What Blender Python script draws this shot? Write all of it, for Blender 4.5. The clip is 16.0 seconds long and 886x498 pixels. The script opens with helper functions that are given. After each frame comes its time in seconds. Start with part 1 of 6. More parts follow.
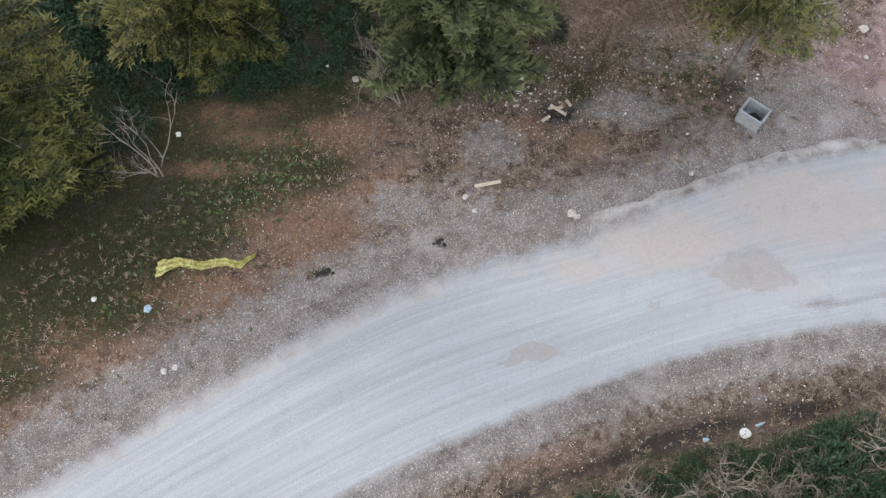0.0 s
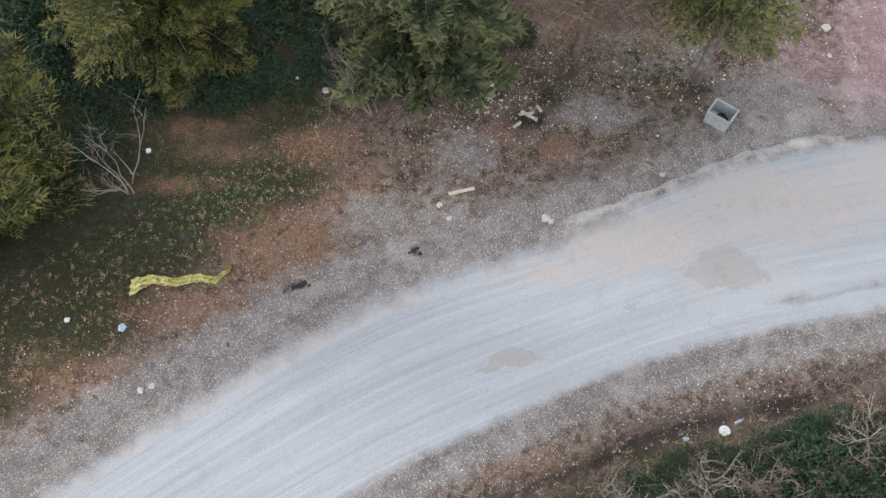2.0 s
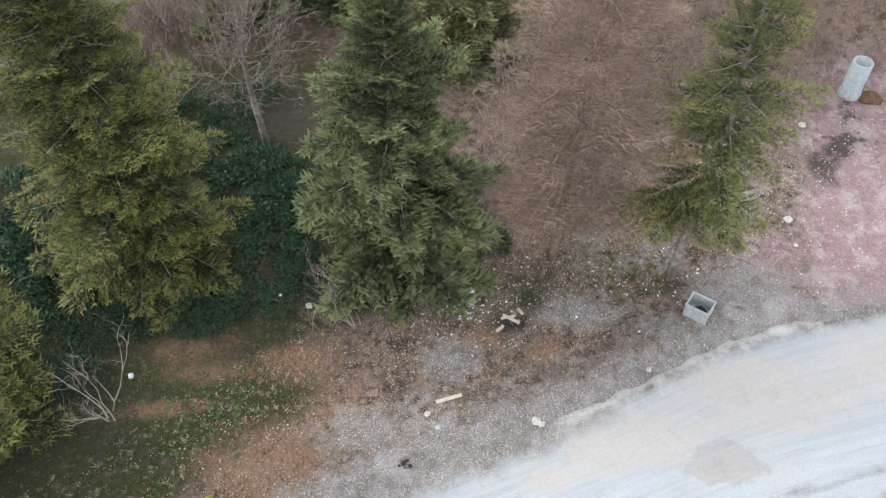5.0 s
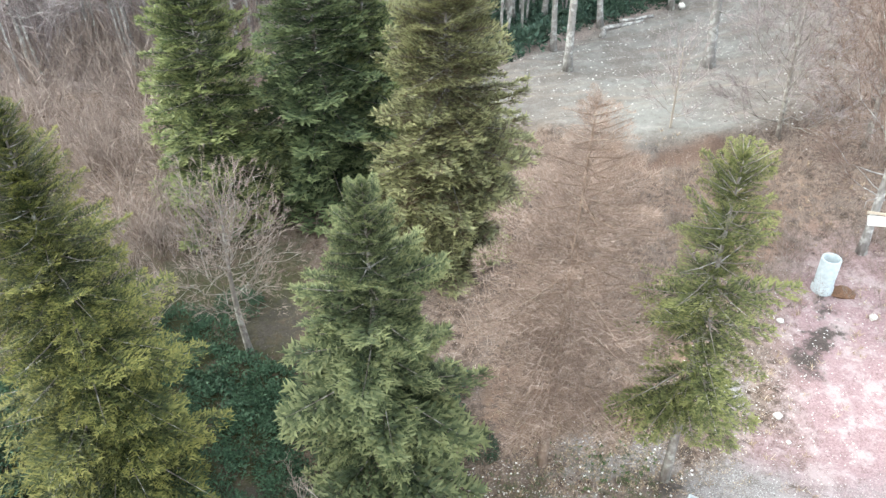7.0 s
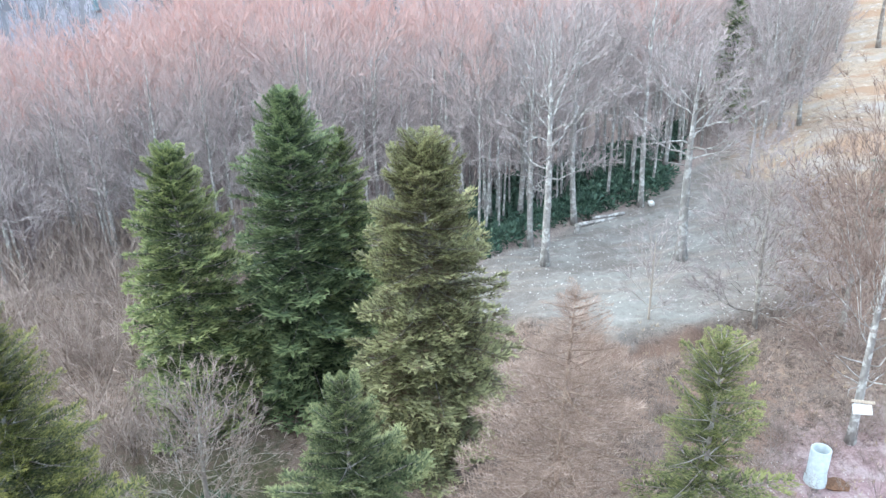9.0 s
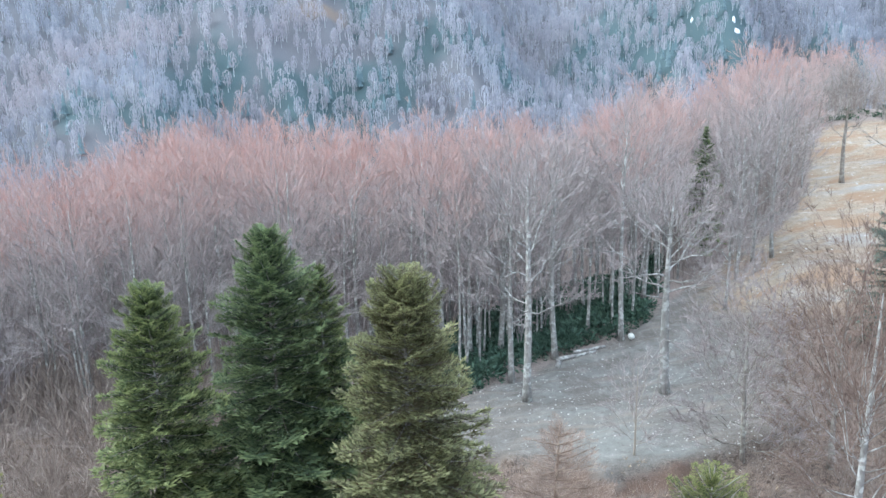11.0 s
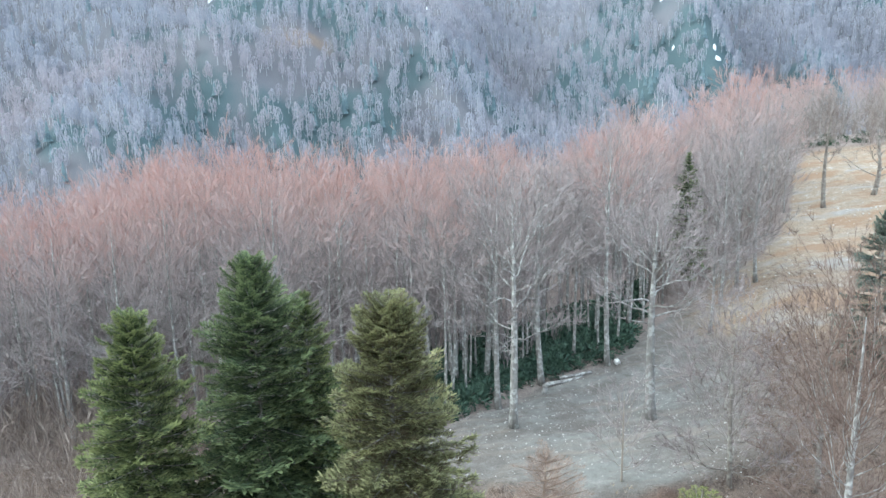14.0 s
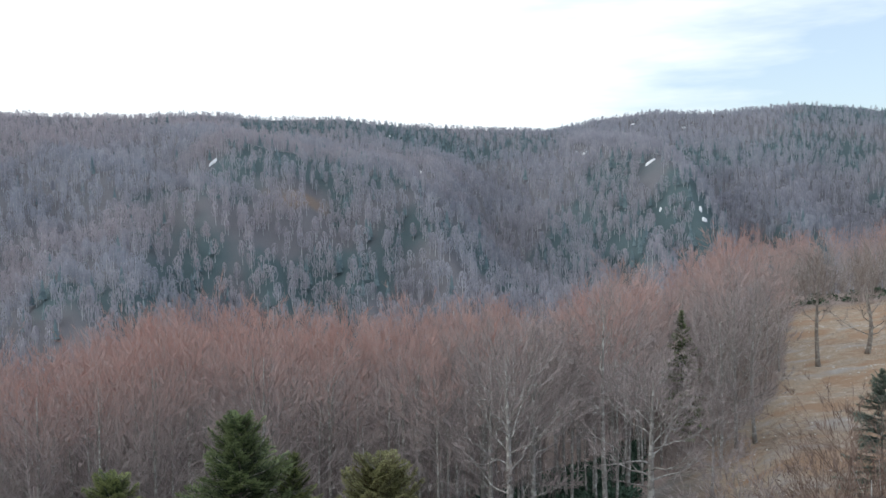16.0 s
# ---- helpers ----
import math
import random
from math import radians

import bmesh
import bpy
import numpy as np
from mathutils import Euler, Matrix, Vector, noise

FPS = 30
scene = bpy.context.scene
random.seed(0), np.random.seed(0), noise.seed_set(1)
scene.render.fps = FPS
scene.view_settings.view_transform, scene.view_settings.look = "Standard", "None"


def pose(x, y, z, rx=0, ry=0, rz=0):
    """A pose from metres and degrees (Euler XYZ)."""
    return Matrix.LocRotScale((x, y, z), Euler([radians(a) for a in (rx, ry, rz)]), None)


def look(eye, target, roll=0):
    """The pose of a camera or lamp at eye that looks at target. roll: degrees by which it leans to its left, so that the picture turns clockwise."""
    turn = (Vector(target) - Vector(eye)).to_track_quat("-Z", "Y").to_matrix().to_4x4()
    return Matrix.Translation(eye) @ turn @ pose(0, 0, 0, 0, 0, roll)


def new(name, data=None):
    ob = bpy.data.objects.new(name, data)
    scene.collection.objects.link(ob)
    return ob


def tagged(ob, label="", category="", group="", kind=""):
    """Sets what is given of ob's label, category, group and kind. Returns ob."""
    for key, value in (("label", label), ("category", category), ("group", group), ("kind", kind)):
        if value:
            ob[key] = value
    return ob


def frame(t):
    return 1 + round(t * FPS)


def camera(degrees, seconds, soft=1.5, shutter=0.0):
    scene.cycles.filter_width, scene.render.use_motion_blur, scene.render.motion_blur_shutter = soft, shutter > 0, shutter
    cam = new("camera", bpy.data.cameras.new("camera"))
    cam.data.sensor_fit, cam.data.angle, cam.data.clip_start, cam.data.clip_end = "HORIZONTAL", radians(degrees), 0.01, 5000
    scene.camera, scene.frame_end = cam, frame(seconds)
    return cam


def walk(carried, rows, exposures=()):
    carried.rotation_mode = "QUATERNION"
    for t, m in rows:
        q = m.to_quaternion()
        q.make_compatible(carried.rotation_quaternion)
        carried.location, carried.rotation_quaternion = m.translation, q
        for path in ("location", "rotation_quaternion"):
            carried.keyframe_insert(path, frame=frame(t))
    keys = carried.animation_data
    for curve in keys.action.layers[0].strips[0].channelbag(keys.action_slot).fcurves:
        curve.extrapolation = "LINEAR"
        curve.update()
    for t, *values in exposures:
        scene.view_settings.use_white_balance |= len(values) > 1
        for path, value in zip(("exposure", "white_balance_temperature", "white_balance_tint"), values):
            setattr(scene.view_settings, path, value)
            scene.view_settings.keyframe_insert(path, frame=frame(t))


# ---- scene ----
cam = camera(54.56, 16.0)
EYE = (0.0, 0.0, 24.0)
PATH = [
    (0, pose(*EYE, 24.91, 0.35, 1.62)),
    (0.5, pose(*EYE, 25.20, -0.11, 1.22)),
    (1, pose(*EYE, 25.30, -0.33, 0.56)),
    (1.5, pose(*EYE, 25.39, -0.40, -0.12)),
    (2, pose(*EYE, 25.46, -0.34, -0.72)),
    (2.5, pose(*EYE, 25.52, -0.19, -1.29)),
    (3, pose(*EYE, 25.65, -0.03, -1.85)),
    (3.5, pose(*EYE, 28.83, 0.15, -2.44)),
    (4, pose(*EYE, 32.29, 0.32, -3.00)),
    (4.2, pose(*EYE, 33.66, 0.39, -3.23)),
    (6.3, pose(*EYE, 48.17, 0.77, -5.24)),
    (6.5, pose(*EYE, 49.52, 0.84, -5.44)),
    (7, pose(*EYE, 52.78, 0.91, -5.86)),
    (7.5, pose(*EYE, 55.96, 0.97, -6.26)),
    (8, pose(*EYE, 59.16, 1.02, -6.64)),
    (8.5, pose(*EYE, 62.37, 1.11, -7.05)),
    (9, pose(*EYE, 65.69, 1.06, -7.40)),
    (9.5, pose(*EYE, 69.12, 1.15, -7.80)),
    (10, pose(*EYE, 72.58, 1.14, -8.15)),
    (10.2, pose(*EYE, 73.73, 0.95, -8.15)),
    (10.5, pose(*EYE, 74.50, 1.10, -8.42)),
    (12.3, pose(*EYE, 74.83, 1.29, -9.59)),
    (12.5, pose(*EYE, 74.86, 1.36, -9.64)),
    (13, pose(*EYE, 74.90, 1.30, -9.80)),
    (13.5, pose(*EYE, 74.93, 1.30, -9.96)),
    (14, pose(*EYE, 76.41, 1.32, -9.90)),
    (14.5, pose(*EYE, 79.04, 1.25, -10.06)),
    (15, pose(*EYE, 81.64, 1.21, -10.11)),
    (15.5, pose(*EYE, 84.29, 1.17, -10.18)),
    (16, pose(*EYE, 86.92, 1.20, -10.33)),
]
EXPOSURES = [
    (0.0, 0.71, 6500, 11), (3.0, 0.71, 6500, 11), (4.2, 0.84, 6500, 10), (6.3, 1.88, 6400, 3), (7.0, 2.12, 6350, 3), (8.0, 2.22, 6050, 3), (9.0, 2.10, 5600, 2), (10.2, 1.72, 5480, 2),
    (12.5, 1.63, 5700, -2), (13.5, 1.63, 5700, -2), (14.5, 1.55, 5700, -3), (15.0, 1.42, 5680, -4), (15.5, 0.92, 5950, 0), (16.0, 0.42, 6200, 6),
]
walk(cam, PATH, EXPOSURES)

# ---- sky and sun: thin evening overcast, the sun veiled on the west side ----
SUN_ELEVATION, SUN_ROTATION = radians(24), radians(-70)
world = bpy.data.worlds.new("sky")
scene.world = world
world.use_nodes = True
wn = world.node_tree
wn.nodes.clear()
sky = wn.nodes.new("ShaderNodeTexSky")
sky.sky_type = "NISHITA"
sky.sun_disc = False
sky.sun_elevation, sky.sun_rotation = SUN_ELEVATION, SUN_ROTATION
sky.air_density, sky.dust_density, sky.ozone_density = 1.0, 1.2, 3.5
veil = wn.nodes.new("ShaderNodeMix")
veil.data_type = "RGBA"
veil.inputs[7].default_value = (10.4, 10.5, 10.7, 1)
# streaks of thin cloud, open towards the east
spot, flat_map, cloud = wn.nodes.new("ShaderNodeTexCoord"), wn.nodes.new("ShaderNodeMapping"), wn.nodes.new("ShaderNodeTexNoise")
flat_map.inputs["Scale"].default_value = (2.2, 2.2, 13.0)
cloud.inputs["Scale"].default_value, cloud.inputs["Detail"].default_value, cloud.inputs["Roughness"].default_value = 1.0, 6.0, 0.55
apart, east, cover = wn.nodes.new("ShaderNodeSeparateXYZ"), wn.nodes.new("ShaderNodeMath"), wn.nodes.new("ShaderNodeMapRange")
east.operation = "MULTIPLY_ADD"
east.inputs[1].default_value = -0.42
cover.inputs["From Min"].default_value, cover.inputs["From Max"].default_value = 0.20, 0.42
cover.inputs["To Min"].default_value, cover.inputs["To Max"].default_value = 0.35, 0.94
wn.links.new(spot.outputs["Generated"], flat_map.inputs["Vector"])
wn.links.new(flat_map.outputs[0], cloud.inputs["Vector"])
wn.links.new(spot.outputs["Generated"], apart.inputs[0])
wn.links.new(apart.outputs[0], east.inputs[0])
wn.links.new(cloud.outputs["Fac"], east.inputs[2])
wn.links.new(east.outputs[0], cover.inputs["Value"])
wn.links.new(cover.outputs[0], veil.inputs[0])
back = wn.nodes.new("ShaderNodeBackground")
back.inputs["Strength"].default_value = 0.087
wout = wn.nodes.new("ShaderNodeOutputWorld")
thin_cloud = wn.nodes.new("ShaderNodeVectorMath")
thin_cloud.operation = "SCALE"
thin_cloud.inputs["Scale"].default_value = 1.6
wn.links.new(sky.outputs[0], thin_cloud.inputs[0])
wn.links.new(thin_cloud.outputs[0], veil.inputs[6])
wn.links.new(veil.outputs[2], back.inputs["Color"])
wn.links.new(back.outputs[0], wout.inputs["Surface"])

sun = new("sun", bpy.data.lights.new("sun", "SUN"))
sun.data.energy = 1.0
sun.data.angle = radians(14)
sun.data.color = (1.0, 0.95, 0.88)
sun.matrix_world = look((-60 * math.cos(SUN_ELEVATION), 22 * math.cos(SUN_ELEVATION), 64 * math.sin(SUN_ELEVATION)), (0, 0, 0))
# ---- tools ----
RND = random.Random(7)
LAT = np.random.RandomState(11).rand(256, 256)


def value_noise(x, y):
    """Smooth noise from -1 to 1 on arrays of places."""
    x, y = np.asarray(x, float), np.asarray(y, float)
    xi, yi = np.floor(x).astype(int), np.floor(y).astype(int)
    fx, fy = x - xi, y - yi
    fx, fy = fx * fx * (3 - 2 * fx), fy * fy * (3 - 2 * fy)
    a, b = LAT[xi % 256, yi % 256], LAT[(xi + 1) % 256, yi % 256]
    c, d = LAT[xi % 256, (yi + 1) % 256], LAT[(xi + 1) % 256, (yi + 1) % 256]
    return 2 * (a * (1 - fx) * (1 - fy) + b * fx * (1 - fy) + c * (1 - fx) * fy + d * fx * fy) - 1


def fbm(x, y, octaves=3):
    total, amp = 0, 1.0
    for k in range(octaves):
        total = total + amp * value_noise(np.asarray(x) * 2 ** k + 17 * k, np.asarray(y) * 2 ** k + 31 * k)
        amp *= 0.5
    return total


def smooth(a, b, x):
    s = np.clip((np.asarray(x, float) - a) / (b - a), 0, 1)
    return s * s * (3 - 2 * s)


def mesh_from(name, verts, tris, smooth_faces=False):
    verts, tris = np.asarray(verts, np.float32), np.asarray(tris, np.int32)
    me = bpy.data.meshes.new(name)
    me.vertices.add(len(verts))
    me.vertices.foreach_set("co", verts.ravel())
    me.loops.add(tris.size)
    me.loops.foreach_set("vertex_index", tris.ravel())
    me.polygons.add(len(tris))
    me.polygons.foreach_set("loop_start", np.arange(0, tris.size, 3, dtype=np.int32))
    me.polygons.foreach_set("use_smooth", np.full(len(tris), smooth_faces))
    me.update(calc_edges=True)
    return me


class Shape:
    """Gathers tubes, blades and plates of one mesh."""

    def __init__(self):
        self.v, self.f = [], []

    def tube(self, pts, rads, sides=5, cap=True):
        start, n = len(self.v), len(pts)
        for i, p in enumerate(pts):
            d = (pts[min(i + 1, n - 1)] - pts[max(i - 1, 0)])
            d = d.normalized() if d.length > 1e-9 else Vector((0, 0, 1))
            side = d.cross(Vector((0.31, 0.95, 0.05)) if abs(d.y) < 0.9 else Vector((1, 0, 0))).normalized()
            up = d.cross(side)
            for k in range(sides):
                a = 2 * math.pi * k / sides
                self.v.append(p + rads[i] * (math.cos(a) * side + math.sin(a) * up))
        for i in range(n - 1):
            for k in range(sides):
                a, b = start + i * sides + k, start + i * sides + (k + 1) % sides
                self.f += [(a, b, b + sides), (a, b + sides, a + sides)]
        if cap:
            top, bottom = len(self.v), len(self.v) + 1
            self.v += [pts[-1].copy(), pts[0].copy()]
            for k in range(sides):
                a, b = start + (n - 1) * sides + k, start + (n - 1) * sides + (k + 1) % sides
                self.f += [(a, b, top), (start + (k + 1) % sides, start + k, bottom)]

    def blade(self, p, d, width, across):
        """A thin pointed blade from p along d."""
        s = len(self.v)
        self.v += [p - across * width * 0.5, p + across * width * 0.5, p + d]
        self.f.append((s, s + 1, s + 2))

    def spike(self, p, d, width):
        """A three-sided tapering twig."""
        s = len(self.v)
        a = d.orthogonal().normalized() * width * 0.5
        b = d.normalized().cross(a)
        self.v += [p + a, p - 0.5 * a + 0.87 * b, p - 0.5 * a - 0.87 * b, p + d]
        self.f += [(s, s + 1, s + 3), (s + 1, s + 2, s + 3), (s + 2, s, s + 3)]

    def leaf(self, p, d, width, across):
        s = len(self.v)
        m = p + d * 0.45
        lift = d.cross(across).normalized() * width * 0.18
        self.v += [p, m + across * width * 0.5 + lift, p + d, m - across * width * 0.5 + lift]
        self.f += [(s, s + 1, s + 2), (s, s + 2, s + 3)]

    def bm_add(self, bm):
        s = len(self.v)
        bmesh.ops.triangulate(bm, faces=bm.faces[:])
        bm.verts.index_update()
        self.v += [v.co.copy() for v in bm.verts]
        self.f += [tuple(s + v.index for v in f.verts) for f in bm.faces]
        bm.free()

    def mesh(self, name, smooth_faces=False):
        return mesh_from(name, [tuple(v) for v in self.v], self.f, smooth_faces)


def thing(name, place, label, category, group="", kind="", turn=0.0):
    ob = new(name)
    ob.empty_display_size = 0.2
    ob.matrix_basis = pose(*place, 0, 0, turn)
    return tagged(ob, label, category, group, kind)


def part(name, me, material, parent, label=""):
    ob = new(name, me)
    me.materials.append(material)
    ob.parent = parent
    return tagged(ob, label) if label else ob


def single(name, me, material, label, category, group="", kind="", m=None):
    ob = new(name, me)
    if not me.materials:
        me.materials.append(material)
    if m is not None:
        ob.matrix_basis = m
    return tagged(ob, label, category, group, kind)


def box(size, bevel=0.01, at=(0, 0, 0), m=None):
    bm = bmesh.new()
    bmesh.ops.create_cube(bm, size=1)
    bmesh.ops.scale(bm, vec=size, verts=bm.verts)
    if bevel:
        bmesh.ops.bevel(bm, geom=bm.edges[:], offset=bevel, segments=2, affect="EDGES")
    bmesh.ops.translate(bm, vec=at, verts=bm.verts)
    if m is not None:
        bmesh.ops.transform(bm, matrix=m, verts=bm.verts)
    return bm


def box_mesh(name, size, bevel=0.01, at=(0, 0, 0), m=None):
    bm = box(size, bevel, at, m)
    me = bpy.data.meshes.new(name)
    bm.to_mesh(me)
    bm.free()
    return me


def spray_random(rnd, spread=1.0):
    return Vector((rnd.uniform(-1, 1), rnd.uniform(-1, 1), rnd.uniform(-1, 1))) * spread
# ---- materials ----
class Nodes:
    def __init__(self, name):
        self.m = bpy.data.materials.new(name)
        self.m.use_nodes = True
        self.t = self.m.node_tree
        self.b = self.t.nodes["Principled BSDF"]
        self.co = self.t.nodes.new("ShaderNodeTexCoord").outputs["Object"]

    def link(self, a, b):
        self.t.links.new(a, b)

    def noise(self, scale, detail=4.0, rough=0.55, vec=None, stretch=None):
        n = self.t.nodes.new("ShaderNodeTexNoise")
        n.inputs["Scale"].default_value = scale
        n.inputs["Detail"].default_value = detail
        n.inputs["Roughness"].default_value = rough
        src = vec or self.co
        if stretch:
            mp = self.t.nodes.new("ShaderNodeMapping")
            mp.inputs["Scale"].default_value = stretch
            self.link(src, mp.inputs["Vector"])
            src = mp.outputs[0]
        self.link(src, n.inputs["Vector"])
        return n.outputs["Fac"]

    def voronoi(self, scale, feature="F1", out="Distance"):
        n = self.t.nodes.new("ShaderNodeTexVoronoi")
        n.feature = feature
        n.inputs["Scale"].default_value = scale
        self.link(self.co, n.inputs["Vector"])
        return n.outputs[out]

    def ramp(self, fac, *stops):
        n = self.t.nodes.new("ShaderNodeValToRGB")
        n.color_ramp.elements[0].position, n.color_ramp.elements[1].position = stops[0][0], stops[-1][0]
        for p, c in stops[1:-1]:
            n.color_ramp.elements.new(p)
        for e, (p, c) in zip(n.color_ramp.elements, stops):
            e.position = p
            e.color = (c, c, c, 1) if isinstance(c, (int, float)) else (*c, 1)
        self.link(fac, n.inputs[0])
        return n.outputs[0]

    def mix(self, fac, a, b, mode="MIX"):
        n = self.t.nodes.new("ShaderNodeMix")
        n.data_type, n.blend_type = "RGBA", mode
        for socket, value in ((n.inputs[0], fac), (n.inputs[6], a), (n.inputs[7], b)):
            if isinstance(value, (int, float)):
                socket.default_value = value
            elif isinstance(value, tuple):
                socket.default_value = (*value, 1)
            else:
                self.link(value, socket)
        return n.outputs[2]

    def calc(self, op, a, b=0.0, clamp=False):
        n = self.t.nodes.new("ShaderNodeMath")
        n.operation, n.use_clamp = op, clamp
        for socket, value in ((n.inputs[0], a), (n.inputs[1], b)):
            if isinstance(value, (int, float)):
                socket.default_value = value
            else:
                self.link(value, socket)
        return n.outputs[0]

    def attribute(self, name):
        n = self.t.nodes.new("ShaderNodeAttribute")
        n.attribute_name = name
        return n.outputs["Fac"]

    def island(self):
        return self.t.nodes.new("ShaderNodeNewGeometry").outputs["Random Per Island"]

    def object_random(self):
        return self.t.nodes.new("ShaderNodeObjectInfo").outputs["Random"]

    def bump(self, height, strength=0.5, distance=0.02):
        n = self.t.nodes.new("ShaderNodeBump")
        n.inputs["Strength"].default_value = strength
        n.inputs["Distance"].default_value = distance
        self.link(height, n.inputs["Height"])
        self.link(n.outputs[0], self.b.inputs["Normal"])

    def done(self, color, rough=0.8, metal=0.0, spec=0.3):
        if isinstance(color, tuple):
            self.b.inputs["Base Color"].default_value = (*color, 1)
        else:
            self.link(color, self.b.inputs["Base Color"])
        if isinstance(rough, (int, float)):
            self.b.inputs["Roughness"].default_value = rough
        else:
            self.link(rough, self.b.inputs["Roughness"])
        self.b.inputs["Metallic"].default_value = metal
        self.b.inputs["Specular IOR Level"].default_value = spec
        return self.m


def bark(name, dark, light, patch, scale=6.0):
    n = Nodes(name)
    base = n.mix(n.ramp(n.noise(scale, 5, stretch=(1, 1, 0.35)), (0.35, 0.0), (0.7, 1.0)), dark, light)
    base = n.mix(n.ramp(n.noise(scale * 0.45, 3), (0.5, 0.0), (0.62, 1.0)), base, patch)
    base = n.mix(n.calc("MULTIPLY", n.object_random(), 0.35), base, dark)
    n.bump(n.noise(scale * 4, 4, stretch=(1, 1, 0.3)), 0.6, 0.02)
    return n.done(base, 0.9, spec=0.15)


def needles(name, dark, mid, tip, sparse=0.3):
    n = Nodes(name)
    c = n.ramp(n.island(), (0.0, dark), (0.5, mid), (1.0, tip))
    c = n.mix(n.ramp(n.noise(0.9, 3), (0.42, 0.0), (0.68, sparse)), c, tip)
    return n.done(c, 0.65, spec=0.25)


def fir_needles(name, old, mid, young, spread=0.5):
    """Old dark needles inside, with the crown's inner shade painted in; pale young shoots towards the tips."""
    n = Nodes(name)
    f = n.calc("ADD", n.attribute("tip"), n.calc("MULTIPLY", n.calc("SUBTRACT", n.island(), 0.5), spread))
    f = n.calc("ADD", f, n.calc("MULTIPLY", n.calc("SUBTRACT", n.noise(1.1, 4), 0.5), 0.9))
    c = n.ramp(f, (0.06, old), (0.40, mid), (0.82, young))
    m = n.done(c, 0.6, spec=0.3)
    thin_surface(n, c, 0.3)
    return m


def thin_surface(n, colour, share):
    """Lets part of the light pass through thin growth."""
    thin, blend = n.t.nodes.new("ShaderNodeBsdfTranslucent"), n.t.nodes.new("ShaderNodeMixShader")
    blend.inputs[0].default_value = share
    n.link(colour, thin.inputs["Color"])
    n.link(n.b.outputs[0], blend.inputs[1])
    n.link(thin.outputs[0], blend.inputs[2])
    n.link(blend.outputs[0], n.t.nodes["Material Output"].inputs["Surface"])


def twigs(name, a, b, c):
    n = Nodes(name)
    col = n.ramp(n.island(), (0.0, a), (0.6, b), (1.0, c))
    col = n.mix(n.calc("MULTIPLY", n.object_random(), 0.4), col, a)
    return n.done(col, 0.85, spec=0.15)


def plain(name, a, b, rough=0.7, scale=8.0, metal=0.0, spec=0.3, relief=0.2):
    n = Nodes(name)
    col = n.mix(n.ramp(n.noise(scale, 5), (0.3, 0.0), (0.7, 1.0)), a, b)
    n.bump(n.noise(scale * 5, 4), relief, 0.01)
    return n.done(col, rough, metal, spec)


M_BEECH = bark("beech_bark", (0.20, 0.185, 0.175), (0.37, 0.355, 0.335), (0.54, 0.53, 0.51))
M_GREYBARK = bark("grey_bark", (0.16, 0.135, 0.12), (0.33, 0.30, 0.27), (0.42, 0.40, 0.36))
M_FIRBARK = bark("fir_bark", (0.10, 0.085, 0.075), (0.24, 0.21, 0.185), (0.38, 0.37, 0.35), 9)
M_LARCHBARK = bark("larch_bark", (0.19, 0.135, 0.105), (0.32, 0.235, 0.185), (0.40, 0.32, 0.26), 9)
M_TWIG_GREY = twigs("grey_twigs", (0.20, 0.165, 0.15), (0.30, 0.255, 0.235), (0.42, 0.38, 0.35))
M_TWIG_MAUVE = twigs("mauve_twigs", (0.22, 0.185, 0.184), (0.36, 0.308, 0.305), (0.51, 0.455, 0.45))
M_TWIG_BROWN = twigs("brown_twigs", (0.19, 0.15, 0.13), (0.31, 0.25, 0.215), (0.44, 0.37, 0.33))
M_TWIG_PALE = twigs("pale_twigs", (0.24, 0.20, 0.165), (0.38, 0.33, 0.285), (0.50, 0.46, 0.41))
M_TWIG_EDGE = twigs("edge_beech_twigs", (0.23, 0.195, 0.192), (0.365, 0.31, 0.302), (0.50, 0.445, 0.435))
M_TWIG_DARK = twigs("dark_brown_twigs", (0.13, 0.09, 0.075), (0.25, 0.18, 0.15), (0.38, 0.305, 0.265))
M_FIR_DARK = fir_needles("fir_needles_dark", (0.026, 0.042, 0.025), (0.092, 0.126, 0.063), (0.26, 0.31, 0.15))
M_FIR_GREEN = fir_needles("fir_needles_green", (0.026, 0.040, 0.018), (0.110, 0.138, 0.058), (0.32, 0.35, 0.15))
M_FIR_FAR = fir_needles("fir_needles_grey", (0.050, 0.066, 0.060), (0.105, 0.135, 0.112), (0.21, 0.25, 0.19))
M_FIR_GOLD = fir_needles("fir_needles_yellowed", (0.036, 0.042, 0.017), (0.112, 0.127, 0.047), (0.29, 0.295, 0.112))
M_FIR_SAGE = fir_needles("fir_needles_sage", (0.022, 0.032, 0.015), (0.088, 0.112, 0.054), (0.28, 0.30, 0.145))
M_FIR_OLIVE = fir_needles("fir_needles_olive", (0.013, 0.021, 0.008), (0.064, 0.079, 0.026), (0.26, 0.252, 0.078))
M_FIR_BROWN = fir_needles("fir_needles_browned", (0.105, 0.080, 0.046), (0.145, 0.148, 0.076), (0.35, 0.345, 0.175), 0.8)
M_LAUREL = needles("laurel_leaves", (0.017, 0.038, 0.021), (0.036, 0.074, 0.042), (0.078, 0.135, 0.078))
M_UNDERGROWTH = needles("undergrowth_leaves", (0.034, 0.062, 0.046), (0.062, 0.108, 0.078), (0.11, 0.17, 0.12))
M_HERB = needles("herb_leaves", (0.026, 0.050, 0.016), (0.058, 0.094, 0.032), (0.16, 0.20, 0.085))
